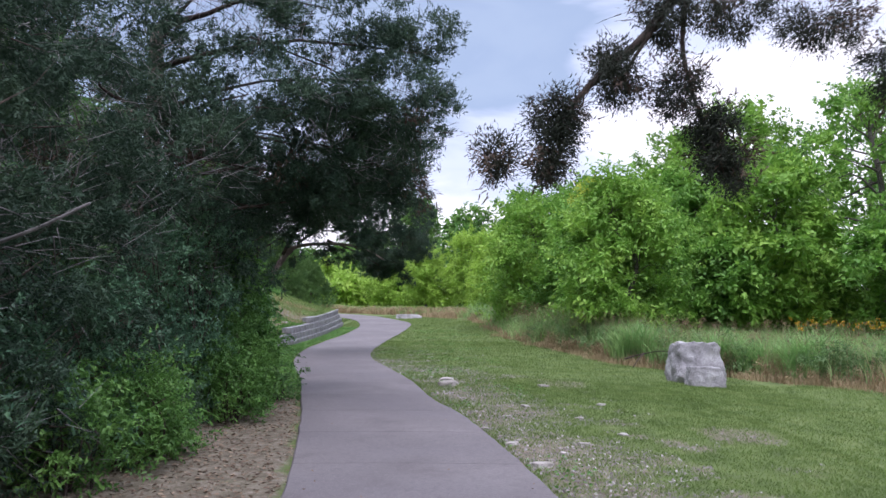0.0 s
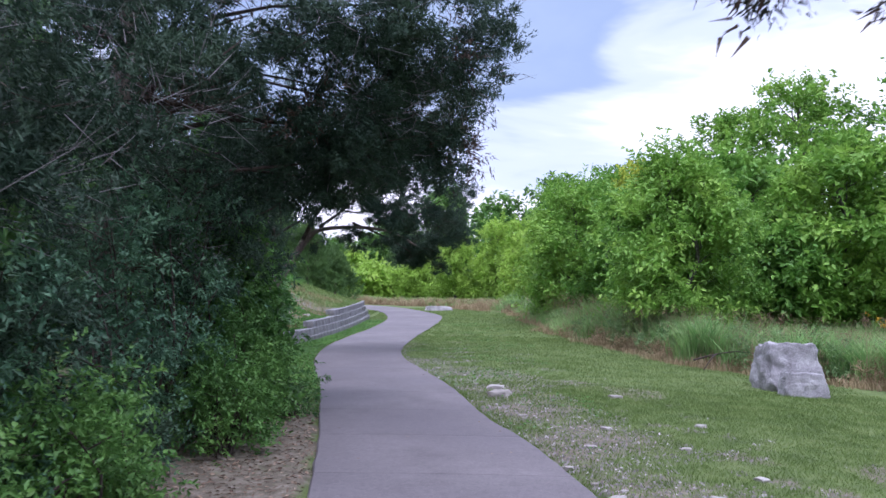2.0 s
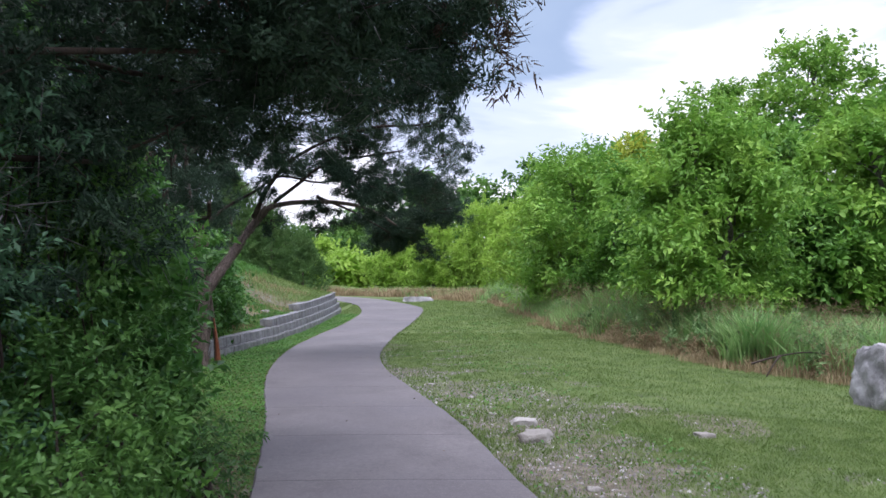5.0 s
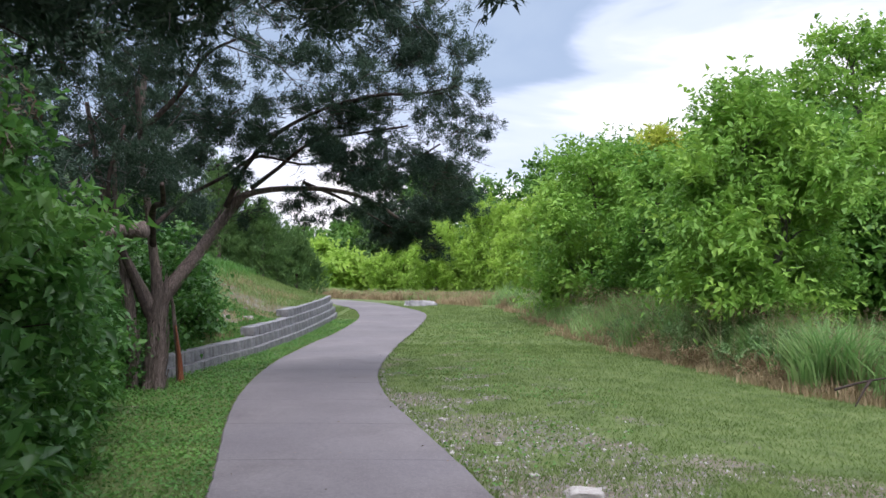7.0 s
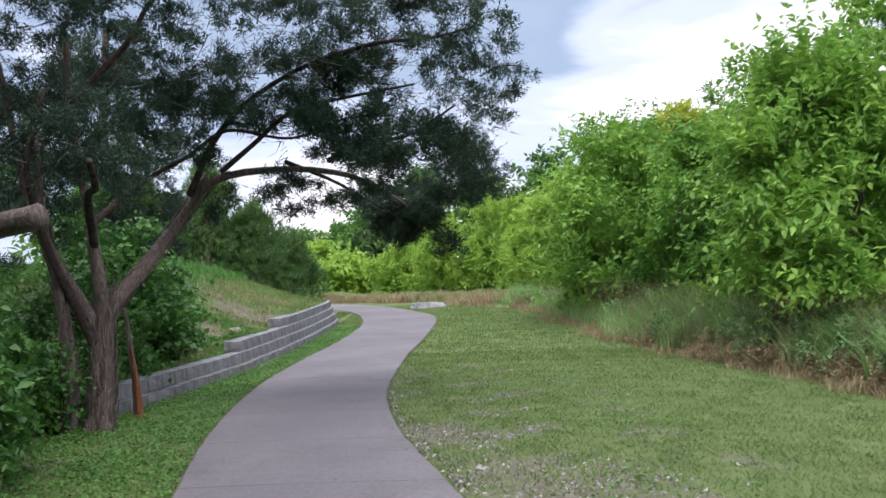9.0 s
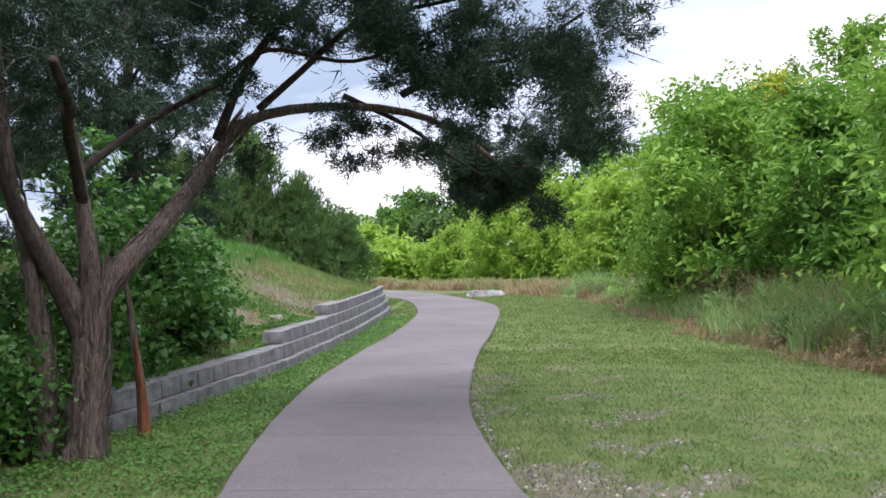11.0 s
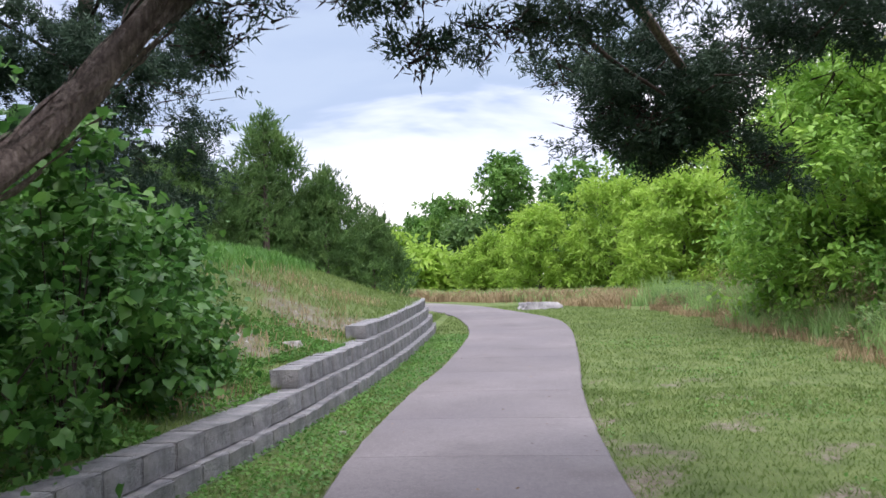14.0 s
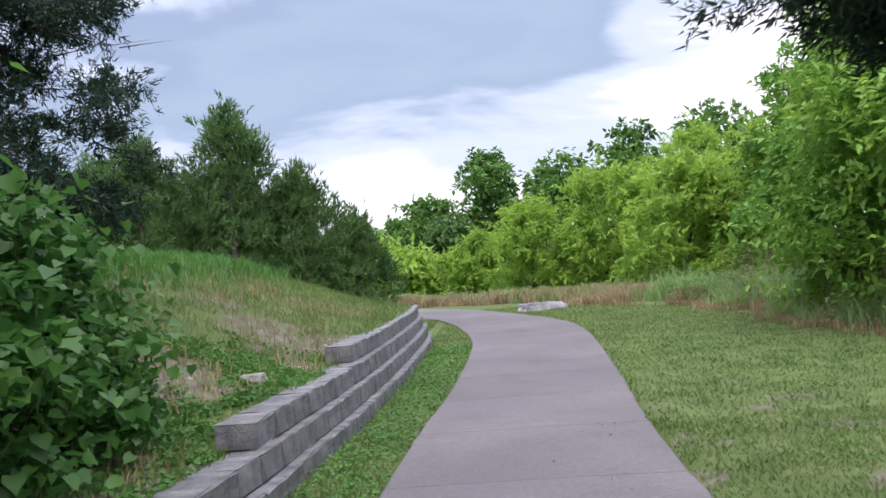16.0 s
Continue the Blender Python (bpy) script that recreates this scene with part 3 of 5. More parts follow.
def broadleaf(name, x, y, h, rad, seed, mat, label, n=30, skirt=0.1, clumps=22, shoots=5, each=8, length=0.2, width=0.1, reach=0.7, category="tree", group="", bark=None, trunk_r=None, spread=0.4, rise=0.45, shoots_up=0, squash=0.75, lift=0.0):
    r = np.random.default_rng(seed)
    z = float(height(x, y))
    bl = envelope(x, y, z, h, rad, r, n, skirt, clumps, squash)
    crown = leafy_crown(bl, r, shoots, each, length, width, reach, 0.25, 0.4, spread, rise, lift)
    if shoots_up:
        tops = [(*b[:6], shoots_up) for b in bl if b[2] > z + h * 0.45]
        crown = joined(crown, leafy_crown(tops, r, 1, 16, length * 0.95, width, reach * 1.15, 0.12, 0.7, spread, 1.5))
    pts = [(x, y, z - 0.1), (x + r.normal() * 0.15, y + r.normal() * 0.15, z + h * 0.25), (x + r.normal() * 0.3, y + r.normal() * 0.3, z + h * 0.55), (x + r.normal() * 0.3, y, z + h * 0.82)]
    return tree(name, (x, y, z), pts, trunk_r or h * 0.02, bl, (crown, mat), label, category, bark or BARK_FAR, h * 0.006, 6, 0.010, seed, group, fork=0.15, trunk_sides=8, limb_sides=5)


# -- the leaning cedar that arches over the path --
r = np.random.default_rng(11)
foot = (-5.16, 21.76, float(height(-5.16, 21.76)) - 0.05)
ARCH = [(-5.25, 20.9, 3.4, 0.9, 0.8, 1.0, 90), (-5.7, 21.6, 4.4, 1.2, 1.0, 1.0, 110), (-4.6, 21.6, 4.9, 1.0, 1.0, 0.9, 100), (-3.6, 22.0, 4.5, 0.9, 1.0, 0.7, 90),
        (-2.7, 22.1, 4.5, 0.9, 1.0, 0.7, 95), (-1.7, 21.9, 4.5, 0.8, 1.0, 0.75, 95), (-0.95, 21.6, 4.25, 0.6, 0.9, 0.45, 60), (-2.2, 22.8, 3.7, 0.8, 0.9, 0.5, 90),
        (-1.3, 24.0, 3.05, 0.6, 0.7, 0.42, 95), (-1.0, 23.3, 3.6, 0.6, 0.8, 0.5, 70), (-1.95, 24.4, 2.62, 0.55, 0.6, 0.36, 80), (-1.6, 24.7, 2.25, 0.36, 0.42, 0.32, 50), (-1.3, 25.0, 2.85, 0.5, 0.5, 0.4, 60),
        (-3.2, 23.3, 3.55, 0.7, 0.7, 0.3, 50), (-4.6, 23.2, 3.95, 0.7, 0.6, 0.35, 40), (-0.7, 22.4, 3.9, 0.45, 0.8, 0.4, 45), (-2.4, 24.7, 2.76, 0.4, 0.42, 0.26, 55),
        (-2.6, 22.6, 3.2, 0.6, 0.7, 0.33, 70), (-1.8, 22.3, 3.15, 0.6, 0.8, 0.4, 85), (-1.25, 22.7, 3.05, 0.45, 0.6, 0.36, 60), (-2.1, 23.4, 3.0, 0.5, 0.5, 0.3, 60), (-3.3, 23.3, 2.68, 0.10, 0.12, 0.16, 6), (-4.15, 23.3, 2.62, 0.25, 0.2, 0.14, 10), (-5.9, 22.4, 3.0, 0.8, 0.7, 0.8, 60), (-3.5, 21.8, 5.6, 1.2, 1.1, 0.7, 90), (-2.2, 21.9, 5.4, 1.0, 1.0, 0.6, 85), (-4.9, 21.3, 5.9, 1.2, 1.1, 0.8, 80), (-1.2, 21.7, 5.15, 0.75, 0.9, 0.5, 70),
        (-0.95, 24.2, 2.8, 0.45, 0.55, 0.36, 75), (-1.35, 24.6, 2.1, 0.25, 0.3, 0.24, 30), (-0.85, 24.4, 3.3, 0.45, 0.5, 0.35, 50),
        (-4.1, 22.5, 3.8, 0.8, 0.6, 0.35, 80), (-3.1, 22.3, 3.9, 0.8, 0.6, 0.4, 90), (-4.4, 22.4, 3.3, 0.5, 0.5, 0.3, 40), (-6.0, 20.7, 4.7, 1.0, 0.9, 0.9, 110), (-6.5, 21.0, 3.4, 0.9, 0.9, 0.9, 90), (-6.0, 20.6, 5.9, 1.1, 1.0, 0.8, 90),
        (-2.16, 24.54, 2.34, 0.3, 0.3, 0.2, 50), (-2.43, 24.62, 2.44, 0.22, 0.25, 0.14, 28), (-1.99, 24.66, 2.19, 0.2, 0.2, 0.16, 30),
        (-3.33, 23.5, 2.42, 0.12, 0.12, 0.14, 12), (-2.95, 23.6, 2.6, 0.25, 0.2, 0.15, 24), (-2.7, 23.8, 2.62, 0.25, 0.25, 0.18, 26), (-3.6, 23.4, 2.75, 0.25, 0.2, 0.12, 20), (-4.25, 23.3, 2.5, 0.2, 0.15, 0.15, 16), (-3.1, 23.3, 2.85, 0.35, 0.3, 0.12, 26), (-2.25, 24.65, 2.32, 0.32, 0.3, 0.2, 50), (-1.95, 24.8, 2.46, 0.4, 0.4, 0.28, 70)]


def raised(q):
    """The fork and all above it stand 12 cm higher and the boughs reach a little further over the path."""
    k2 = float(smooth(q[2], 0.7, 1.6))
    tip = float(smooth(q[1], 23.5, 24.4))
    return (q[0] + 0.1 * k2 * float(smooth(q[0], -4.2, -2.2)) + 0.12 * tip, q[1] + 0.6 * tip, q[2] + 0.12 * k2)


ARCH = [(*raised(b[:3]), *b[3:]) for b in ARCH]
cedar = base("cedar_tree", *foot, "leaning old cedar with shaggy bark, arching over the path", "tree")
bole = [(-5.16, 21.76, foot[2]), (-5.13, 21.8, 0.55), (-5.13, 21.86, 1.1), (-5.15, 21.92, 1.52)]
part("trunk", raw_mesh("trunk", *shift(tri(tube(bole, 0.155, 0.085, 26, 40, 0.2, 0.35, r)), foot), BARK, True), cedar, "fluted trunk with peeling grey-brown bark strips")
BOUGHS = [([(-5.44, 21.6, foot[2]), (-5.42, 21.68, 0.6), (-5.5, 21.6, 1.4), (-5.62, 21.5, 2.2), (-5.6, 21.3, 3.2)], 0.10, 0.03), ([(-5.06, 21.66, foot[2]), (-5.09, 21.76, 0.5), (-5.16, 21.86, 1.05), (-5.2, 21.95, 1.6)], 0.085, 0.06),
         ([(-5.13, 21.85, 0.95), (-5.1, 21.95, 1.24), (-5.0, 22.25, 1.5), (-4.8, 22.8, 1.97), (-4.55, 23.15, 2.5), (-4.35, 23.25, 2.8), (-4.02, 23.2, 2.94), (-3.4, 23.2, 3.0), (-2.75, 23.5, 2.98), (-2.3, 23.9, 2.85), (-1.8, 24.5, 2.5)], 0.105, 0.025),
         ([(-5.14, 21.9, 1.3), (-5.24, 21.95, 1.8), (-5.3, 21.9, 2.4), (-5.35, 21.7, 3.2), (-5.4, 21.6, 4.3)], 0.085, 0.035),
         ([(-5.2, 21.85, 1.1), (-5.46, 21.65, 1.62), (-5.68, 21.5, 2.2), (-5.85, 21.4, 3.0), (-6.0, 21.3, 4.0)], 0.09, 0.03), ([(-5.2, 21.8, 0.95), (-5.36, 21.6, 1.4), (-5.5, 21.3, 2.0), (-5.55, 21.0, 2.8), (-5.3, 20.9, 3.6)], 0.065, 0.02),
         ([(-4.48, 23.05, 2.68), (-4.1, 22.9, 3.25), (-3.6, 22.6, 3.75), (-2.8, 22.3, 4.1), (-1.9, 22.0, 4.3)], 0.052, 0.018),
         ([(-5.32, 21.9, 2.2), (-5.0, 22.7, 2.85), (-4.5, 22.9, 3.25), (-3.9, 22.8, 3.4), (-3.2, 22.7, 3.4), (-2.4, 22.6, 3.55)], 0.04, 0.014),
         ([(-4.1, 23.2, 3.0), (-3.7, 23.0, 3.35), (-3.1, 22.8, 3.5), (-2.4, 22.7, 3.75), (-1.6, 22.5, 3.9)], 0.042, 0.014),
         ([(-3.3, 23.2, 3.1), (-2.8, 23.6, 2.95), (-2.45, 24.0, 2.7), (-2.1, 24.2, 2.45)], 0.032, 0.010),
         ([(-2.75, 23.1, 3.08), (-2.3, 22.8, 3.2), (-1.7, 22.6, 3.35), (-1.1, 22.4, 3.6)], 0.04, 0.012),
         ([(-2.8, 22.3, 4.1), (-2.1, 21.9, 4.25), (-1.4, 21.7, 4.2), (-0.8, 21.5, 4.3)], 0.035, 0.010),
         ([(-5.38, 21.62, 3.6), (-4.9, 21.7, 4.2), (-4.4, 21.6, 4.8), (-3.8, 21.7, 5.1)], 0.05, 0.015),
         ([(-5.25, 21.93, 2.0), (-5.0, 21.3, 2.4), (-4.7, 20.6, 2.65), (-4.5, 20.1, 2.7)], 0.05, 0.03)]
BOUGHS = [([raised(q) for q in pts], r0, r1) for pts, r0, r1 in BOUGHS]
for pts, r0, r1 in BOUGHS:
    part("limb", raw_mesh("limb", *shift(tri(tube(pts if r0 > 0.06 else [np.array(q) + (0 if i in (0, len(pts) - 1) else 0.07) * r.normal(size=3) for i, q in enumerate(pts)], r0, r1, 10, 26, 0.09, 0.0, r)), foot), BARK if r0 > 0.082 else BRANCH, True), cedar)
tagged(part("twig_tangle", raw_mesh("twig_tangle", *shift(inner_twigs(ARCH, r, 36, 0.008), foot), BRANCH), cedar), kind="stuff")
dead = inner_twigs([(-4.2, 22.5, 4.2, 1.3, 0.8, 0.6, 0), (-2.4, 22.2, 4.3, 1.2, 0.9, 0.5, 0), (-5.3, 21.2, 3.0, 0.7, 0.7, 0.6, 0)], r, 70, 0.006)
tagged(part("dead_twig_tangle", raw_mesh("dead_twig_tangle", *shift(dead, foot), TWIG), cedar, "bare grey dead twigs"), kind="stuff")
tagged(part("crown", raw_mesh("crown", *shift(cedar_crown(thinned(ARCH, 0.82), r, 14, 15, 0.043, 0.0125, 0.08, -0.1), foot), CEDAR), cedar, "dark green tufted cedar foliage"), kind="stuff")



def bark_strips(pts, r0, r1, n, r):
    """Loose strips of bark that lie along a bole and lift at their ends."""
    c = curve_points(pts, 60)
    tan = unit(np.gradient(c, axis=0))
    i = r.integers(0, 58, n)
    out_ = unit(np.cross(tan[i], scatter_dirs(n, r)))
    u = (i / 59)[:, None]
    p = c[i] + out_ * (r0 + (r1 - r0) * u) * 1.02
    side = np.cross(tan[i], out_)
    ln, w = (0.10 + 0.28 * r.random(n))[:, None], (0.007 + 0.012 * r.random(n))[:, None]
    lift = (0.006 + 0.03 * r.random(n) ** 3)[:, None]
    e1 = p + tan[i] * ln + out_ * lift + side * 0.02 * r.normal(size=(n, 1))
    v = np.stack([p - side * w, p + side * w, e1 + side * w * 0.5, e1 - side * w * 0.5, (p + e1) / 2 + out_ * 0.012], 1)
    k2 = np.arange(n)[:, None] * 5
    return v.reshape(-1, 3), np.concatenate([k2 + [0, 1, 4], k2 + [1, 2, 4], k2 + [2, 3, 4], k2 + [3, 0, 4]])


loose = joined(bark_strips(bole, 0.165, 0.09, 260, r), bark_strips(BOUGHS[2][0][:6], 0.098, 0.075, 240, r), bark_strips(BOUGHS[0][0][:4], 0.098, 0.07, 90, r), bark_strips(BOUGHS[1][0], 0.083, 0.06, 80, r))
tagged(part("loose_bark", raw_mesh("loose_bark", *shift(loose, foot), BARK), cedar, "loose peeling strips of grey-brown bark"), kind="stuff")

# -- split red stem beside it --
r = np.random.default_rng(12)
stem_foot = (-5.1, 22.8, float(height(-5.1, 22.8)) - 0.03)
stem = base("dead_stem", *stem_foot, "dead leaning cedar stem split open to red heartwood", "dead stem")
pts = [stem_foot, (-5.13, 22.8, 0.40), (-5.18, 22.78, 0.80), (-5.22, 22.76, 1.2), (-5.28, 22.68, 1.65)]
part("bark_side", raw_mesh("bark_side", *shift(tri(tube(pts, 0.06, 0.016, 9, 20, 0.14, 0.3, r)), stem_foot), BARK, True), stem)
pts = [(-5.07, 22.76, stem_foot[2]), (-5.095, 22.75, 0.34), (-5.13, 22.74, 0.62), (-5.165, 22.74, 0.9)]
part("heartwood", raw_mesh("heartwood", *shift(tri(tube(pts, 0.055, 0.012, 7, 16, 0.16, 0.1, r)), stem_foot), REDWOOD, True), stem, "raw red-brown split wood")

# -- cedars of the thicket on the left --
THICKET = [("dense dark cedar standing close beside the path", (-4.4, 5.2), 0.14, 21,
            [(-3.6, 2.2, 2.2, 1.2, 1.2, 1.2, 90), (-3.5, 4.4, 2.4, 1.1, 1.3, 1.1, 120), (-3.6, 6.4, 2.2, 1.1, 1.2, 1.0, 120), (-3.7, 5.6, 3.6, 1.1, 1.4, 0.9, 120), (-3.6, 8.0, 2.4, 1.0, 1.1, 0.9, 110),
             (-4.0, 3.6, 4.0, 1.3, 1.5, 1.1, 110), (-3.9, 7.4, 4.0, 1.2, 1.4, 1.0, 120), (-4.4, 5.4, 5.4, 1.4, 1.8, 1.1, 110), (-4.6, 7.6, 1.3, 1.1, 1.4, 0.9, 80), (-4.6, 4.6, 1.2, 1.1, 1.5, 0.9, 80), (-3.6, 0.4, 3.0, 1.3, 1.5, 1.5, 80), (-3.4, 3.2, 0.9, 0.8, 1.0, 0.6, 70), (-3.3, 6.0, 0.8, 0.7, 1.2, 0.6, 90), (-3.3, 8.4, 0.9, 0.7, 1.2, 0.7, 90), (-3.3, 4.6, 1.6, 0.7, 0.9, 0.5, 70), (-4.9, 7.0, 3.0, 1.0, 2.2, 1.6, 130), (-5.0, 9.5, 3.4, 1.0, 2.0, 1.8, 130), (-4.6, 9.0, 5.6, 1.2, 1.6, 1.0, 90), (-5.4, 8.2, 4.9, 1.1, 2.0, 1.3, 140), (-5.6, 11.0, 4.6, 1.1, 2.0, 1.6, 140), (-5.2, 4.6, 4.2, 1.0, 1.8, 1.3, 120), (-5.4, 10.0, 2.2, 0.9, 2.2, 1.2, 120)]),
           ("tall cedar whose dark boughs overhang the path", (-4.2, 11.2), 0.19, 22,
            [(-3.1, 9.8, 3.2, 0.9, 1.1, 0.8, 120), (-2.5, 10.6, 4.2, 0.9, 1.1, 0.8, 130), (-1.7, 11.4, 4.6, 0.9, 1.0, 0.8, 120), (-0.95, 11.9, 4.75, 0.75, 0.9, 0.75, 110), (-0.45, 12.2, 4.35, 0.62, 0.8, 0.6, 100), (-0.35, 12.4, 5.3, 0.6, 0.8, 0.55, 70),
             (-1.3, 12.2, 3.75, 0.75, 0.8, 0.6, 110), (-2.2, 12.0, 3.4, 0.85, 0.9, 0.6, 120), (-1.7, 12.6, 3.15, 0.6, 0.7, 0.36, 70), (-3.0, 12.2, 2.9, 0.8, 0.9, 0.7, 110), (-3.4, 11.4, 2.1, 0.8, 1.1, 0.8, 100), (-1.6, 11.6, 5.7, 1.1, 1.2, 0.7, 110),
             (-2.9, 11.0, 5.6, 1.2, 1.3, 0.9, 110), (-3.9, 12.8, 4.0, 1.2, 1.3, 1.2, 110), (-4.2, 10.2, 4.6, 1.2, 1.4, 1.2, 100), (-2.5, 12.8, 2.75, 0.6, 0.6, 0.35, 50), (-1.2, 13.3, 3.3, 0.7, 0.7, 0.4, 95), (-0.5, 13.2, 3.55, 0.55, 0.7, 0.4, 80), (-2.0, 13.6, 3.25, 0.6, 0.7, 0.4, 80), (-0.9, 13.6, 4.2, 0.8, 0.8, 0.5, 80)]),
           ("dark cedar at the back of the thicket", (-6.2, 15.5), 0.16, 23,
            [(-5.4, 14.4, 2.4, 1.1, 1.2, 1.0, 90), (-5.2, 15.8, 3.2, 1.1, 1.2, 1.0, 100), (-5.6, 17.4, 2.6, 1.1, 1.2, 1.1, 90), (-5.4, 16.4, 4.4, 1.2, 1.4, 1.0, 100), (-6.0, 14.8, 5.0, 1.4, 1.5, 1.1, 90), (-5.6, 18.6, 3.8, 1.0, 1.0, 1.0, 80), (-4.6, 14.6, 3.8, 0.9, 1.0, 0.8, 80), (-6.4, 17.4, 5.4, 1.3, 1.4, 1.1, 80), (-4.75, 17.6, 2.3, 0.42, 0.35, 0.45, 60), (-4.5, 17.5, 1.7, 0.4, 0.35, 0.35, 45)])]
for label, (x, y), rad, seed, bl in THICKET:
    r = np.random.default_rng(seed)
    z = float(height(x, y))
    crown = cedar_crown(thinned(bl, 1.0 if y < 8 else 0.85), r, 11, 12, 0.06, 0.016, 0.15, -0.1)
    pts = [(x, y, z - 0.1), (x + 0.05, y, z + 1.4), (x + 0.2, y + 0.1, z + 3.0), (x + 0.3, y, z + 5.2)]
    t = tree("cedar_tree", (x, y, z), pts, rad, bl, (crown, CEDAR), label, "tree", BARK, 0.045, 26, 0.008, seed, fork=0.15)
    dead_blobs = [(b[0] - 0.1, b[1], b[2] - 0.1, b[3], b[4], b[5], 0) for b in bl[::2]]
    tagged(part("dead_twig_tangle", raw_mesh("dead_twig_tangle", *shift(inner_twigs(dead_blobs, r, 120, 0.0055, 1.0), (x, y, z)), TWIG), t, "bare grey dead twigs"), kind="stuff")
    tagged(part("dry_foliage", raw_mesh("dry_foliage", *shift(cedar_crown([(*b[:6], 4) for b in bl[1::3]], r, 8, 10, 0.09, 0.016, 0.25), (x, y, z)), CEDAR_DRY), t, "browned dry cedar sprays"), kind="stuff")

# a heavy dead trunk leaning out of the thicket, broken off short
r = np.random.default_rng(30)
tagged(new("leaning_snag", raw_mesh("leaning_snag", *tri(tube([(-7.4, 19.7, 0.1), (-6.1, 19.05, 1.4), (-4.95, 18.5, 1.95), (-3.98, 18.1, 2.12)], 0.12, 0.085, 12, 24, 0.10, 0.2, r)), BARK, True)), "dead leaning cedar trunk broken off at its end", "dead trunk")

# the broken pale branch sticking out of the thicket
r = np.random.default_rng(31)
snag = tagged(new("broken_branch", raw_mesh("broken_branch", *tri(tube([(-3.4, 6.2, 1.92), (-3.0, 6.25, 2.08), (-2.62, 6.3, 2.28)], 0.02, 0.011, 7, 10, 0.08, 0, r)), TWIG, True)), "bare broken grey branch caught in the cedar", "branch")

# -- cedar on the right whose limb hangs over the start --
r = np.random.default_rng(32)
OVER = [(1.35, 4.9, 3.25, 0.22, 0.3, 0.2, 16), (1.0, 4.75, 2.85, 0.2, 0.25, 0.18, 18), (0.68, 4.6, 2.55, 0.18, 0.2, 0.2, 18), (0.62, 4.55, 2.30, 0.10, 0.12, 0.12, 10), (0.36, 4.75, 2.36, 0.12, 0.12, 0.08, 8), (1.35, 4.7, 2.75, 0.12, 0.14, 0.2, 12),
        (1.58, 4.75, 2.55, 0.16, 0.2, 0.14, 14), (1.62, 4.7, 2.30, 0.14, 0.16, 0.2, 16), (1.85, 5.1, 3.35, 0.3, 0.3, 0.14, 16), (2.3, 4.9, 3.2, 0.3, 0.3, 0.16, 16), (2.75, 4.9, 2.95, 0.25, 0.3, 0.25, 20), (2.9, 4.4, 3.3, 0.4, 0.5, 0.3, 26),
        (3.2, 3.4, 3.6, 0.8, 0.8, 0.5, 60), (3.6, 2.4, 4.2, 1.0, 1.0, 0.8, 80), (2.6, 3.2, 4.4, 0.9, 0.9, 0.6, 60), (4.2, 1.4, 3.4, 0.9, 0.9, 0.8, 60)]
x, y = 3.9, 1.5
z = float(height(x, y))
root = base("cedar_tree", x, y, z, "cedar with a long drooping limb above the lawn", "tree")
part("trunk", raw_mesh("trunk", *shift(tri(tube([(x, y, z - 0.1), (3.85, 1.6, 1.4), (3.7, 1.8, 2.8), (3.6, 2.0, 4.4)], 0.17, 0.06, 12, 22, 0.1, 0.5, r)), (x, y, z)), BARK, True), root)
for pts, r0, r1 in [([(3.72, 1.8, 2.7), (3.0, 3.2, 3.6), (2.0, 4.5, 3.85), (1.5, 4.95, 3.45), (1.2, 4.85, 3.08), (0.85, 4.7, 2.75), (0.62, 4.6, 2.42)], 0.065, 0.012), ([(1.25, 4.85, 3.12), (1.12, 4.8, 2.92), (1.05, 4.8, 2.78)], 0.014, 0.006), ([(2.4, 4.1, 3.75), (2.5, 4.6, 3.4), (2.7, 4.85, 3.0)], 0.025, 0.008),
                    ([(1.5, 4.95, 3.45), (1.42, 4.8, 3.0), (1.5, 4.75, 2.6), (1.62, 4.7, 2.3)], 0.018, 0.006), ([(1.75, 4.7, 3.65), (1.1, 4.6, 3.75), (0.6, 4.6, 3.45), (0.3, 4.7, 3.28)], 0.014, 0.004), ([(3.6, 2.0, 4.2), (3.0, 2.6, 4.4), (2.6, 3.2, 4.4)], 0.04, 0.01)]:
    part("limb", raw_mesh("limb", *shift(tri(tube(pts, r0, r1, 8, 24, 0.07, 0, r)), (x, y, z)), BRANCH, True), root)
tagged(part("twig_tangle", raw_mesh("twig_tangle", *shift(inner_twigs(OVER, r, 16, 0.004, 1.15), (x, y, z)), BRANCH), root), kind="stuff")
# crown coloured near-black brown to stand as a silhouette against the sky
tagged(part("crown", raw_mesh("crown", *shift(cedar_crown([(*b[:3], b[3] * 0.72, b[4] * 0.72, b[5] * 0.8, int(b[6] * 1.5)) for b in OVER], r, 13, 16, 0.023, 0.008, 0.03, 0.35, 0.05, False), (x, y, z)), CEDAR_BACKLIT), root, "brownish tufted cedar foliage, coloured dark as if backlit"), kind="stuff")
tagged(part("dry_foliage", raw_mesh("dry_foliage", *shift(cedar_crown([(*b[:6], 3) for b in OVER[:12]], r, 7, 10, 0.05, 0.01, 0.09, 0.45, 0.2, False), (x, y, z)), CEDAR_DRY), root, "browned dry cedar sprays"), kind="stuff")

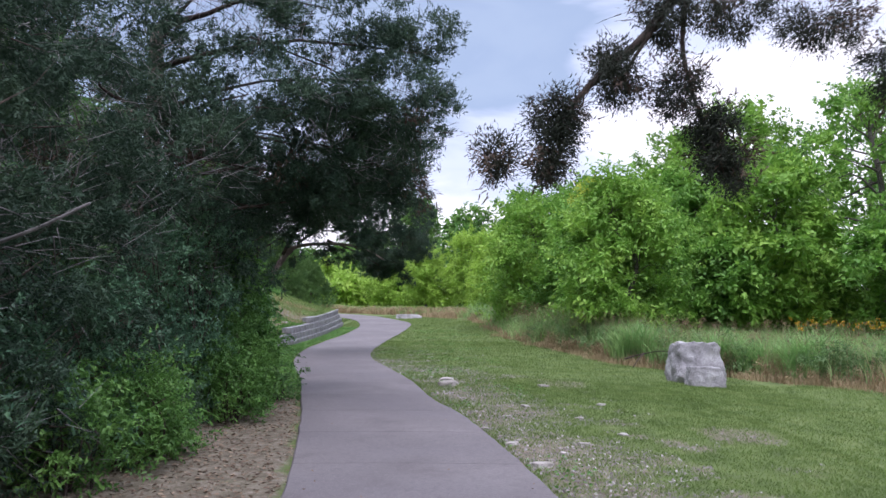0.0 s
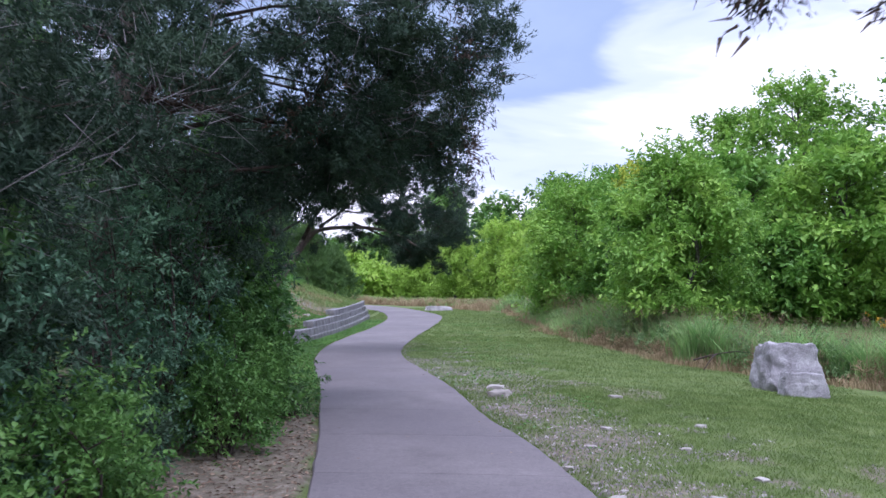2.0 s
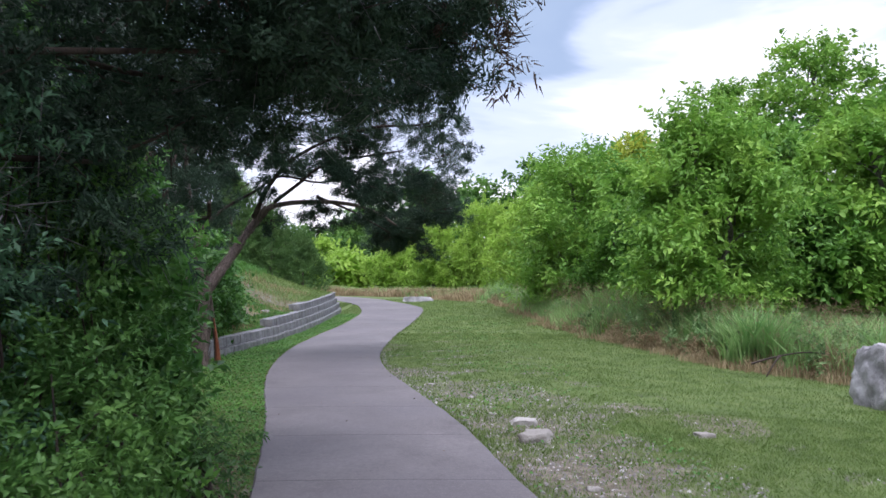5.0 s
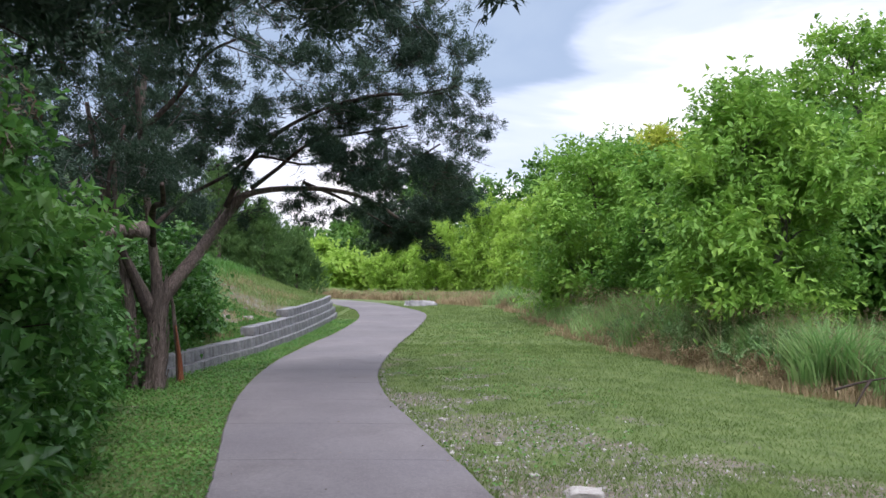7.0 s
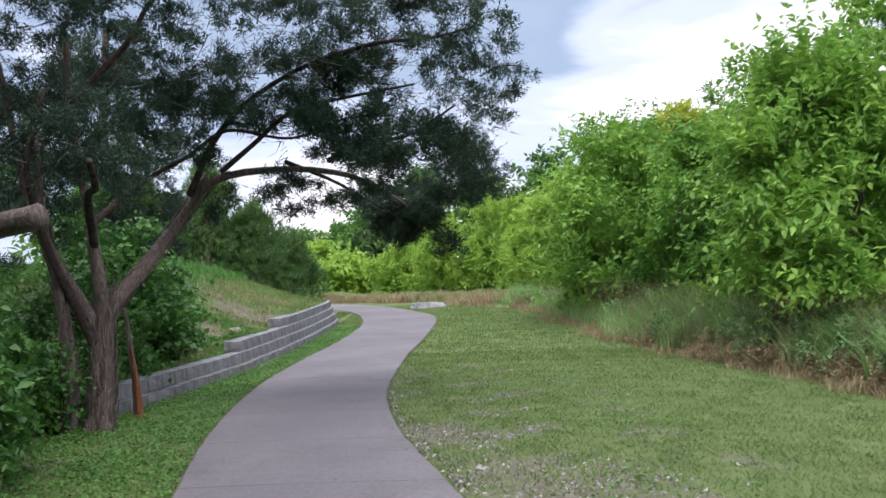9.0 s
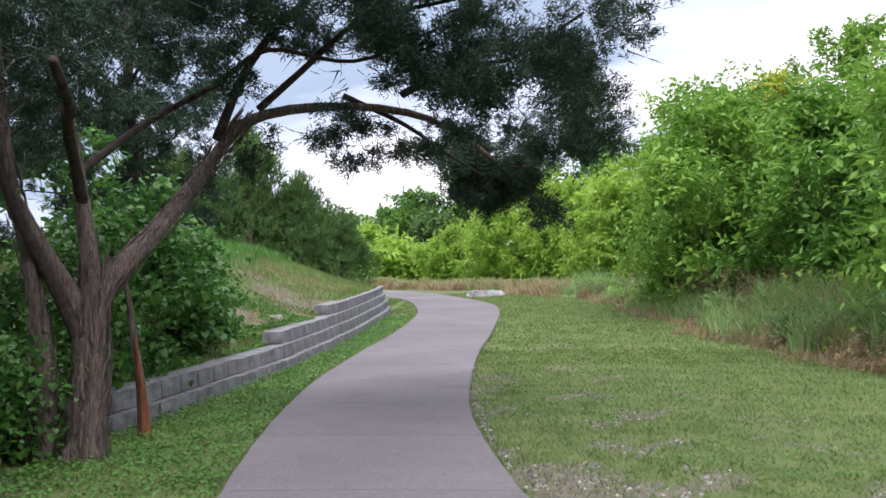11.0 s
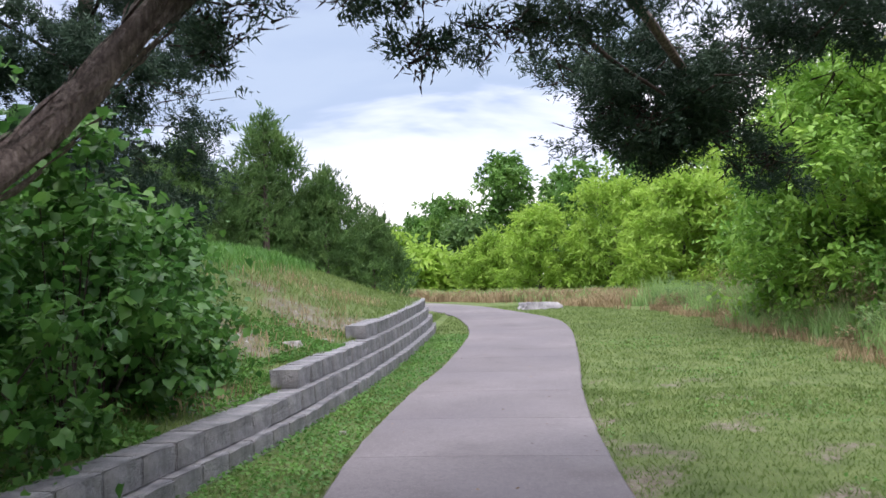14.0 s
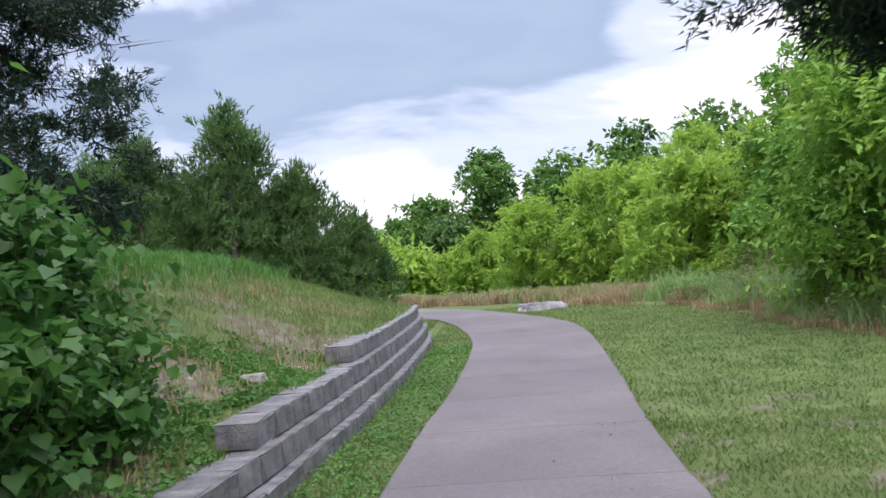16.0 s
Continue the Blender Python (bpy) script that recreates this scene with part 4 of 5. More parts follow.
# -- cedar behind the wall, and the junipers beyond the bank --
r = np.random.default_rng(41)
x, y = -8.3, 29.8
z = float(height(x, y))
bl = [(-8.0, 29.0, z + 1.6, 1.6, 1.5, 0.9, 90), (-7.4, 28.4, z + 2.6, 1.2, 1.2, 0.7, 100), (-8.6, 28.8, z + 3.0, 1.4, 1.3, 0.8, 90), (-7.3, 29.2, z + 3.6, 1.1, 1.1, 0.6, 90), (-7.9, 28.5, z + 4.6, 1.2, 1.2, 0.8, 90), (-8.4, 29.2, z + 5.6, 1.0, 1.0, 0.8, 70), (-7.6, 28.2, z + 1.5, 1.0, 1.0, 0.7, 70), (-9.4, 27.6, z + 3.4, 1.3, 1.3, 1.2, 70), (-9.6, 27.0, z + 1.6, 1.4, 1.3, 1.1, 70), (-7.0, 28.6, z + 4.4, 0.6, 0.7, 0.35, 35)]
bl = [(b[0] - 0.25, b[1] + 0.8, *b[2:]) for b in bl]
tree("cedar_tree", (x, y, z), [(x, y, z - 0.1), (x, y, z + 2), (x - 0.1, y, z + 4), (x, y, z + 6)], 0.15, bl, (cedar_crown(thinned(bl, 1.7), r, 11, 11, 0.07, 0.018, 0.14, 0.0), CEDAR), "tall shaggy dark cedar above the bank", "tree", BARK, 0.04, 20, 0.008, 41, fork=0.1)


def juniper(x, y, h, rad, seed, label):
    """A young juniper: a cone of upswept plumes with thin leaders."""
    r = np.random.default_rng(seed)
    z = float(height(x, y))
    n = int(22 * rad)
    bl = []
    for i in range(n):
        u = ((i + 0.5) / n) ** 0.85
        a = i * 2.4
        w = rad * (1 - u) ** 0.6 * (0.45 + 0.55 * r.random())
        bl.append((x + w * math.cos(a), y + w * math.sin(a), z + 0.25 + u * h * 0.9, 0.38 * rad * (1.05 - u) ** 0.5 * 0.8, 0.38 * rad * (1.05 - u) ** 0.5 * 0.8, 0.34 + 0.14 * rad, 16))
    for i in range(20):
        a = r.random() * 6.28
        w = rad * (0.15 + 0.6 * r.random())
        top = z + h * (1.0 - 0.75 * w / rad) + 0.1 * r.random()
        bl.append((x + w * math.cos(a), y + w * math.sin(a), top, 0.08, 0.08, 0.42, 11))
    bl.append((x, y, z + h - 0.3, 0.08, 0.08, 0.45, 16))
    p, d = clump_points(bl, 6, r, 0.16, 0.4)
    axis = unit(d * [0.8, 0.8, 0.2] + [0, 0, 0.7] + 0.5 * scatter_dirs(len(p), r))
    m = len(p) * 6
    a = unit(np.repeat(axis, 6, 0) + 0.5 * scatter_dirs(m, r))
    q = np.repeat(p, 6, 0) + np.repeat(axis, 6, 0) * r.random((m, 1)) * 0.16
    crown = needles(q, a, 0.13 * (0.6 + 0.8 * r.random(m)), 0.03, r)
    return tree("juniper", (x, y, z), [(x, y, z - 0.1), (x, y, z + h * 0.3), (x, y, z + h * 0.6), (x, y, z + h * 0.95)], 0.05 * rad, bl[::3], (crown, JUNIPER), label, "tree", BARK, 0.02, 6, 0.006, seed, "junipers beyond the bank", fork=0.05, trunk_sides=8, limb_sides=5)


for i, (x, y, h, rad) in enumerate([(-9.7, 41.5, 4.9, 2.3), (-11.7, 40.5, 3.9, 2.0), (-8.1, 42.3, 3.5, 1.8), (-7.0, 44.2, 2.7, 1.4), (-13.8, 42.5, 4.0, 2.0), (-10.4, 43.5, 4.0, 2.0)]):
    juniper(x - 0.4, y + 1.6, h, rad, 50 + i, "bushy upright juniper with feathery green plumes")


# -- leafy shrubs at the foot of the thicket --
def shrub(x, y, h, rad, seed, mat, label, length=0.066, width=0.032, clumps=17, n=13, spread=0.25, category="shrub", group="undergrowth below the cedars"):
    r = np.random.default_rng(seed)
    z = float(height(x, y))
    bl = envelope(x, y, z, h, rad, r, n, 0.08, clumps)
    crown = leafy_crown(bl, r, 4, 8, length, width, spread * 1.1, 0.3, 0.4, 0.22)
    root = base("shrub", x, y, z, label, category, group)
    stems = [tri(tube([(x + r.normal() * 0.08, y + r.normal() * 0.08, z - 0.05), (x + r.normal() * rad * 0.3, y + r.normal() * rad * 0.3, z + h * 0.4), b[:3]], 0.014, 0.005, 5, 8, 0, 0, r)) for b in bl]
    for s in stems:
        part("stem", raw_mesh("stem", *shift(s, (x, y, z)), BRANCH, True), root)
    tagged(part("foliage", raw_mesh("foliage", *shift(crown, (x, y, z)), mat), root), kind="stuff")
    return root


# growth inside the thicket tinted blue-green for shade, bushes at its edge tinted as sunlit, broad-leaved ones where it
# opens
DIM = [(-3.5, 6.2, 1.5, 0.7), (-3.4, 8.8, 1.8, 0.75), (-3.3, 10.4, 2.3, 0.8), (-3.7, 5.6, 1.7, 0.8), (-2.9, 2.4, 1.0, 0.75), (-3.6, 7.4, 2.3, 0.8), (-3.6, 12.0, 2.9, 0.8), (-3.15, 9.3, 2.5, 0.6), (-3.3, 11.0, 3.2, 0.65)]
EDGE = [(-3.15, 12.4, 2.5, 0.5), (-3.0, 6.7, 0.95, 0.6), (-2.85, 7.6, 0.9, 0.55), (-2.8, 8.4, 0.8, 0.45), (-2.65, 10.5, 0.95, 0.45), (-2.8, 11.2, 1.25, 0.5), (-2.95, 11.9, 1.7, 0.55)]
OPEN = [(-3.25, 12.9, 2.1, 0.6), (-3.65, 13.7, 2.7, 0.8), (-4.15, 14.8, 2.8, 0.9), (-4.6, 16.1, 2.6, 0.9), (-5.0, 17.5, 2.4, 0.85), (-5.5, 18.9, 2.0, 0.75), (-5.9, 20.2, 1.5, 0.65), (-4.1, 15.3, 3.0, 0.7), (-4.4, 16.5, 2.0, 0.65), (-4.85, 17.7, 1.4, 0.6), (-5.25, 18.9, 1.1, 0.55), (-7.6, 20.4, 2.3, 1.0), (-8.6, 23.0, 2.6, 1.2), (-3.9, 13.1, 3.5, 0.7)]
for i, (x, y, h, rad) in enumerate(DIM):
    shrub(x, y, h, rad, 70 + i, SHADE_LEAF, "leafy undergrowth among the cedars, tinted blue-green as in shade", 0.055, 0.024, 16, 13, 0.22)
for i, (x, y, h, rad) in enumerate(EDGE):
    shrub(x, y, h, rad, 80 + i, SHRUB_LIT, "small-leaved bush beside the path, tinted bright green as if sunlit", 0.055, 0.026, 16, 12, 0.2)
for i, (x, y, h, rad) in enumerate(OPEN):
    shrub(x, y, h, rad, 86 + i, VINE, "tall broad-leaved green shrub below the cedars" if h > 1.6 else "broad-leaved green bush at the thicket's edge", 0.095, 0.056, 18, 14, 0.28)

# low weeds spilling over the edge of the path
for i, (x, y, h, rad) in enumerate([(-2.5, 12.9, 0.45, 0.35)]):
    shrub(x, y, h, rad, 95 + i, SHRUB, "low leafy weed at the path's edge", 0.055, 0.025, 9, 7, 0.16)


# -- broad-leaved vines behind the wall --
def vine_mass(x, y, h, rad, seed, size, label, count=500):
    r = np.random.default_rng(seed)
    z = float(height(x, y))
    bl = envelope(x, y, z, h, rad, r, 9, 0.1, 1)
    root = base("vine", x, y, z, label, "vine", "vines behind the wall")
    p, d = clump_points([(*b[:6], 12) for b in bl], max(1, count // 84), r, 0.26, 0.5)
    a = d * 0.5 + 0.9 * scatter_dirs(len(p), r) + [0, 0, -0.35]
    tagged(part("foliage", raw_mesh("foliage", *shift(broad_leaves(p, a, size * (0.55 + 0.7 * r.random(len(p))), r), (x, y, z)), VINE), root), kind="stuff")
    for b in bl:
        part("stem", raw_mesh("stem", *shift(tri(tube([(x, y, z - 0.05), ((x + b[0]) / 2, (y + b[1]) / 2, z + h * 0.3), b[:3]], 0.010, 0.004, 5, 8, 0, 0, r)), (x, y, z)), BRANCH, True), root)
    return root


for i, (x, y, h, rad, s) in enumerate([(-5.75, 22.7, 1.5, 0.55, 0.10), (-5.85, 23.5, 1.8, 0.6, 0.11), (-5.8, 24.4, 2.35, 0.5, 0.11), (-6.0, 25.3, 1.85, 0.6, 0.12), (-6.4, 23.9, 2.8, 0.7, 0.11), (-6.3, 26.2, 0.9, 0.5, 0.10), (-6.7, 25.3, 1.8, 0.6, 0.12), (-5.95, 21.9, 1.2, 0.5, 0.09), (-5.5, 21.0, 0.7, 0.4, 0.08), (-7.2, 26.6, 1.1, 0.7, 0.10), (-5.95, 26.7, 1.5, 0.5, 0.11), (-6.15, 27.5, 1.1, 0.45, 0.11), (-5.9, 25.9, 1.7, 0.5, 0.11)]):
    vine_mass(x - 0.2, y + 0.6, h, rad, 110 + i, s * 0.74, "broad-leaved green vine tangled over the wall", 1200)
vine_mass(-5.5, 21.5, 0.95, 0.3, 130, 0.06, "small leafy creeper climbing the cedar trunk", 260)

# -- shrubby trees on the right --
ELM_LABEL = "bushy young elm with bright green arching shoots"
broadleaf("elm_bush", 5.9, 28.0, 5.5, 2.0, 141, ELM, ELM_LABEL, 30, 0.14, 19, 5, 10, 0.2, 0.095, 1.1, "small tree", spread=0.22, rise=0.6, shoots_up=8, squash=0.55, lift=0.4)
broadleaf("elm_bush", 4.2, 37.5, 5.7, 2.4, 142, ELM, ELM_LABEL, 30, 0.06, 19, 5, 10, 0.2, 0.095, 1.1, "small tree", spread=0.22, rise=0.6, shoots_up=8, squash=0.55, lift=0.4)
broadleaf("elm_bush", 5.4, 33.4, 4.7, 1.9, 143, OAK, ELM_LABEL, 26, 0.06, 18, 5, 10, 0.2, 0.095, 1.0, "small tree", spread=0.22, rise=0.6, shoots_up=8, squash=0.55, lift=0.4)
broadleaf("elm_bush", 8.4, 31.8, 4.6, 1.9, 144, OAK, "dark leafy small tree at the meadow's edge", 28, 0.1, 24, 5, 8, 0.15, 0.07, 0.5, "small tree", spread=0.26, squash=0.55, lift=0.5)

BIG = [(15.2, 42.0, 11.2, 4.4), (18.6, 35.0, 10.5, 4.6), (8.5, 50.0, 7.8, 3.6), (16.5, 56.0, 12.3, 5.0), (24.0, 45.0, 13.5, 5.5), (29.5, 33.0, 13.0, 5.5), (13.8, 33.8, 7.0, 3.0), (18.6, 28.6, 7.2, 3.2), (11.6, 38.0, 6.8, 3.0), (9.6, 42.5, 3.6, 2.4), (13.5, 47.0, 4.2, 2.8), (11.0, 33.0, 3.4, 2.0)]
for i, (x, y, h, rad) in enumerate(BIG):
    broadleaf("oak_tree", x, y, h, rad, 150 + i, OAK if i % 3 else ELM, "tall spreading green tree in full leaf" if h > 8 else "dense green understory tree at the wood's edge", 36, 0.0, 19, 5, 7, 0.27, 0.16, 0.8, group="trees along the meadow", spread=0.38, squash=0.55, lift=0.35)
# yellow flush of a taller crown behind
broadleaf("tree_with_yellow_leaves", 8.0, 44.0, 7.6, 1.25, 170, YELLOW, "tree crown with yellowed new leaves", 12, 0.55, 20, 5, 7, 0.2, 0.11, 0.5)

# -- willows and far trees down the path --
for i, (x, y, h, rad) in enumerate([(-1.4, 66, 4.6, 2.6), (2.4, 64, 6.2, 3.0), (6.4, 62, 7.4, 3.3), (4.2, 55.5, 5.2, 2.4), (7.6, 54, 6.0, 2.6), (-4.0, 72, 3.4, 2.0)]):
    broadleaf("willow_bush", x, y, h, rad, 180 + i, WILLOW, "pale yellow-green willow thicket", 24, 0.05, 14, 5, 8, 0.32, 0.12, 0.7, "small tree", "willow thicket")
FAR = [(-3.6, 108, 13.8, 4.4, OAK_FAR), (-10.5, 112, 9.6, 4.6, OAK_FAR), (-14.5, 120, 8.4, 4.4, OAK_FAR), (-7.2, 100, 6.2, 3.4, JUNIPER), (3.4, 100, 11.5, 5.0, OAK_FAR), (9.5, 98, 13.5, 5.5, OAK_FAR), (16.0, 92, 14.0, 5.8, OAK_FAR), (22.5, 84, 14.5, 6.0, OAK_FAR), (30, 74, 15.0, 6.2, OAK_FAR), (36, 60, 14.5, 6.2, OAK_FAR), (38, 46, 14, 6, OAK_FAR),
       (-18.5, 110, 7.0, 4.2, OAK_FAR), (-24, 104, 8.5, 5.0, OAK_FAR), (-12.5, 86, 4.0, 2.6, WILLOW), (-16.0, 80, 4.6, 2.8, OAK_FAR), (-9.3, 78, 2.6, 1.8, WILLOW), (-30, 92, 9, 5.5, OAK_FAR), (-24, 70, 7, 4.5, OAK_FAR), (-20, 58, 6.5, 4.0, OAK_FAR)]
for i, (x, y, h, rad, m) in enumerate(FAR):
    broadleaf("far_tree", x, y, h, rad, 200 + i, m, "distant rounded green tree beyond the bend", 28, 0.04, 20 if i < 6 else 14, 4, 5, 0.6, 0.36, 1.1, group="far trees", spread=0.7)
# close the wood on the left and behind
for i, (x, y, h, rad) in enumerate([(-12, 14, 8, 4), (-12.5, 22, 8.5, 4), (-15, 31, 8, 4), (-11, 5, 8, 4), (-9, -5, 8, 4), (6, -9, 9, 4.5), (-3, -14, 9, 4.5), (15, -4, 9, 5), (24, 4, 10, 5)]):
    broadleaf("wood_tree", x, y, h, rad, 230 + i, SHRUB, "dense dark green tree closing the wood", 20, 0.04, 10, 4, 6, 0.6, 0.36, 1.0, group="wood beside the path", spread=0.7)

# ---- stones ----
def boulder(name, x, y, size, seed, label, category, mat, turn=0.0, sub=5, rough=0.16, sink=0.06, cuts=7, group=""):
    """A block of stone: a chopped, weathered lump."""
    r = np.random.default_rng(seed)
    bm = bmesh.new()
    bmesh.ops.create_icosphere(bm, subdivisions=sub, radius=1.0)
    planes = [(Vector(unit(r.normal(size=3))), 0.80 + 0.16 * r.random()) for _ in range(cuts)] + [(Vector(v).normalized(), 0.60) for v in ((0.06, 0.1, 1), (0, 0, -1), (1, 0.1, 0.15), (-1, 0, 0.1), (0, 1, 0), (0.1, -1, 0.2))]
    for v in bm.verts:
        for nrm, d in planes:
            over = v.co.dot(nrm) - d
            if over > 0:
                v.co -= nrm * over * 0.96
        s = noise.fractal(v.co * 2.2 + Vector((seed * 3.7, 0, 0)), 0.9, 2.0, 5)
        c = noise.fractal(v.co * 7.0 + Vector((0, seed, 0)), 0.8, 2.1, 4)
        v.co += v.co.normalized() * (s * rough + c * rough * 0.25)
    for ax in range(3):
        lo, hi = min(v.co[ax] for v in bm.verts), max(v.co[ax] for v in bm.verts)
        for v in bm.verts:
            v.co[ax] = (v.co[ax] - (lo + hi) / 2) * size[ax] / (hi - lo)
    me = bpy.data.meshes.new(name)
    bm.to_mesh(me)
    bm.free()
    for p in me.polygons:
        p.use_smooth = True
    me.materials.append(mat)
    ob = tagged(new(name, me), label, category, group)
    low = min(v.co.z for v in me.vertices)
    ob.matrix_world = pose(x, y, float(height(x, y)) - low - sink, 0, 0, turn)
    return ob


boulder("boulder", 5.68, 18.55, (1.25, 0.85, 1.0), 3, "large weathered grey-white limestone boulder on the lawn", "boulder", LIMESTONE, 8, 5, 0.11, 0.08)
boulder("boulder", 5.58, 17.6, (0.84, 0.45, 0.48), 9, "low squared limestone block leaning before the boulder", "boulder", LIMESTONE, -4, 5, 0.07, 0.05)
boulder("flat_stone", -2.0, 47.8, (1.5, 0.9, 0.36), 5, "flat pale limestone slab in the grass by the bend", "stone", LIMESTONE, 20, 4, 0.08, 0.10)
r = np.random.default_rng(301)
STONES = [(0.14, 15.1, 0.36), (0.98, 8.0, 0.17), (0.80, 9.1, 0.13), (0.55, 10.2, 0.09), (1.9, 11.4, 0.10), (1.25, 12.4, 0.12), (1.9, 15.5, 0.2), (0.35, 13.2, 0.10), (1.6, 9.3, 0.12), (1.3, 8.7, 0.09), (2.5, 13.0, 0.13), (-0.2, 16.6, 0.10), (0.9, 11.2, 0.10), (2.2, 10.1, 0.11), (-0.95, 19.3, 0.10), (-0.4, 17.9, 0.09), (0.1, 15.95, 0.26), (0.7, 9.6, 0.07), (0.9, 9.4, 0.06), (1.1, 8.3, 0.08)]
for i, (x, y, s) in enumerate(STONES):
    boulder("stone", x, y, (s * 1.3, s, s * 0.42), 310 + i, "pale limestone rubble half sunk in the verge" if s < 0.3 else "flat pale limestone slab sunk in the verge", "stone", RUBBLE, r.random() * 180, 3, 0.2, s * 0.15, 6, "rubble along the path")
for i, (x, y, s) in enumerate([(-5.72, 29.9, 0.22), (-6.5, 28.3, 0.12), (-6.9, 30.4, 0.13), (-6.2, 31.6, 0.11), (-5.55, 30.9, 0.1), (-7.2, 29.0, 0.12), (-4.55, 27.4, 0.07)]):
    boulder("stone", x, y, (s * 1.2, s, s * 0.6), 340 + i, "small weathered stone on the bank", "stone", RUBBLE, r.random() * 180, 3, 0.16, s * 0.12, 4, "stones on the bank")


def chips(n, xs, ys, size, r):
    """Gravel: little four-cornered chips."""
    z = height(xs, ys)
    c = np.stack([xs, ys, z], 1)
    s = (size * (0.4 + r.random(n) ** 2 * 1.2))[:, None, None]
    corners = np.array([[1, 0, -0.2], [-0.5, 0.87, -0.2], [-0.5, -0.87, -0.2], [0.1, 0.1, 0.55]])[None] * (0.7 + 0.6 * r.random((n, 4, 1)))
    a = r.random(n) * 6.28
    rot = np.stack([np.stack([np.cos(a), -np.sin(a), 0 * a], 1), np.stack([np.sin(a), np.cos(a), 0 * a], 1), np.stack([0 * a, 0 * a, 1 + 0 * a], 1)], 1)
    v = c[:, None] + np.einsum("nij,nkj->nki", rot, corners) * s
    i = np.arange(n)[:, None] * 4
    f = np.concatenate([i + [0, 1, 3], i + [1, 2, 3], i + [2, 0, 3]])
    return v.reshape(-1, 3), f


def scattered(n, x0, x1, y0, y1, keep, r):
    xs, ys = x0 + (x1 - x0) * r.random(n), y0 + (y1 - y0) * r.random(n)
    ok = keep(xs, ys) > r.random(n)
    return xs[ok], ys[ok]


xs, ys = scattered(70000, -3, 5, 3, 25, lambda x, y: (bareness(x, y) > 0.3) * (x > path_right(y) + 0.03) * (1.0 - smooth(x - path_right(y), 0.6, 3.4) * 0.8), r)
tagged(new("gravel", raw_mesh("gravel", *chips(len(xs), xs, ys, 0.023, r), CHIPS)), "loose pale limestone gravel beside the path", "gravel", kind="stuff")
xs, ys = scattered(2600, -8.5, -4.5, 23, 34, lambda x, y: (bareness(x, y) > 0.5) * (x < wall_x(y) - 0.3) * 0.6, r)
tagged(new("gravel", raw_mesh("gravel", *chips(len(xs), xs, ys, 0.035, r), CHIPS)), "grey stone chips on the bare bank", "gravel", kind="stuff")
xs, ys = scattered(9000, -3.4, -0.9, 2, 14.5, lambda x, y: (x < path_left(y) - 0.02) * 0.9, r)
p = np.stack([xs, ys, height(xs, ys) + 0.008], 1)
tagged(new("leaf_litter", raw_mesh("leaf_litter", *leaves(p, scatter_dirs(len(p), r) * [1, 1, 0.15], 0.055, 0.018, r, 0.1), LITTER)), "brown cedar litter and dead leaves on bare soil", "leaf litter", kind="stuff")

xs, ys = scattered(420, -4.2, 1.4, 3, 34, lambda x, y: on_path(x, y, -0.05) * (0.25 + 0.75 * smooth(np.abs(x - (path_left(y) + path_right(y)) / 2), 0.5, 1.05)), r)
p = np.stack([xs, ys, path_z(ys) + 0.034], 1)
tagged(new("leaf_litter", raw_mesh("leaf_litter", *leaves(p, scatter_dirs(len(p), r) * [1, 1, 0.1], 0.035, 0.014, r, 0.1), LITTER)), "scattered dead leaf bits on the concrete", "leaf litter", kind="stuff")

# ---- grasses ----
r = np.random.default_rng(401)


def lawn_keep(x, y):
    off = ~on_path(x, y, 0.0) & (x < mown_x(y) + 0.1)
    right = x > path_right(y)
    verge = (x < path_left(y)) & (y > 13) & (x > np.where(y > 22.3, wall_x(y) + 0.02, -5.4))
    return off * (right | verge) * (1 - 0.8 * smooth(bareness(x, y), 0.4, 0.9) * (0.55 + 0.45 * smooth(wavy(x, y, 0.22, 19), -0.3, 0.3))) * (0.75 + 0.25 * wavy(x, y, 0.6, 3))


sets = []
for n, x0, x1, y0, y1, hgt, wid in ((220000, -2.5, 4.6, 5, 17, 0.036, 0.010), (200000, -5.5, 7, 14, 30, 0.040, 0.013), (80000, 4.4, 11, 8, 18, 0.042, 0.014), (80000, -5.2, 3.6, 28, 50, 0.05, 0.022)):
    xs, ys = scattered(n, x0, x1, y0, y1, lawn_keep, r)
    p = np.stack([xs, ys, height(xs, ys) - 0.004], 1)
    sets.append(needles(p, scatter_dirs(len(p), r) * [0.6, 0.6, 0] + [0, 0, 0.75], hgt * (0.5 + r.random(len(p))), wid, r))
tagged(new("mown_grass", raw_mesh("mown_grass", *joined(*sets), LAWN)), "short mown green grass", "grass", kind="stuff")

xs, ys = scattered(190000, -5.6, 1.5, 4, 38, lambda x, y: lawn_keep(x, y) * np.where(x < path_left(y), 0.95, 0.12 * smooth(wavy(x, y, 1.1, 5), 0.0, 0.5)), r)
p = np.stack([xs, ys, height(xs, ys) + 0.02 + 0.03 * r.random(len(xs))], 1)
tagged(new("clover", raw_mesh("clover", *leaves(p, scatter_dirs(len(p), r) * [1, 1, 0.2] + [0, 0, 0.15], 0.04, 0.032, r, 0.15), CLOVER)), "low clover and leafy weeds in the verge", "weeds", kind="stuff")


def bank_keep(x, y):
    return (x < wall_x(y) - 0.22) * (y > 22.6) * (y < 46) * (x > -13) * (1 - 0.9 * smooth(bareness(x, y), 0.35, 0.7))


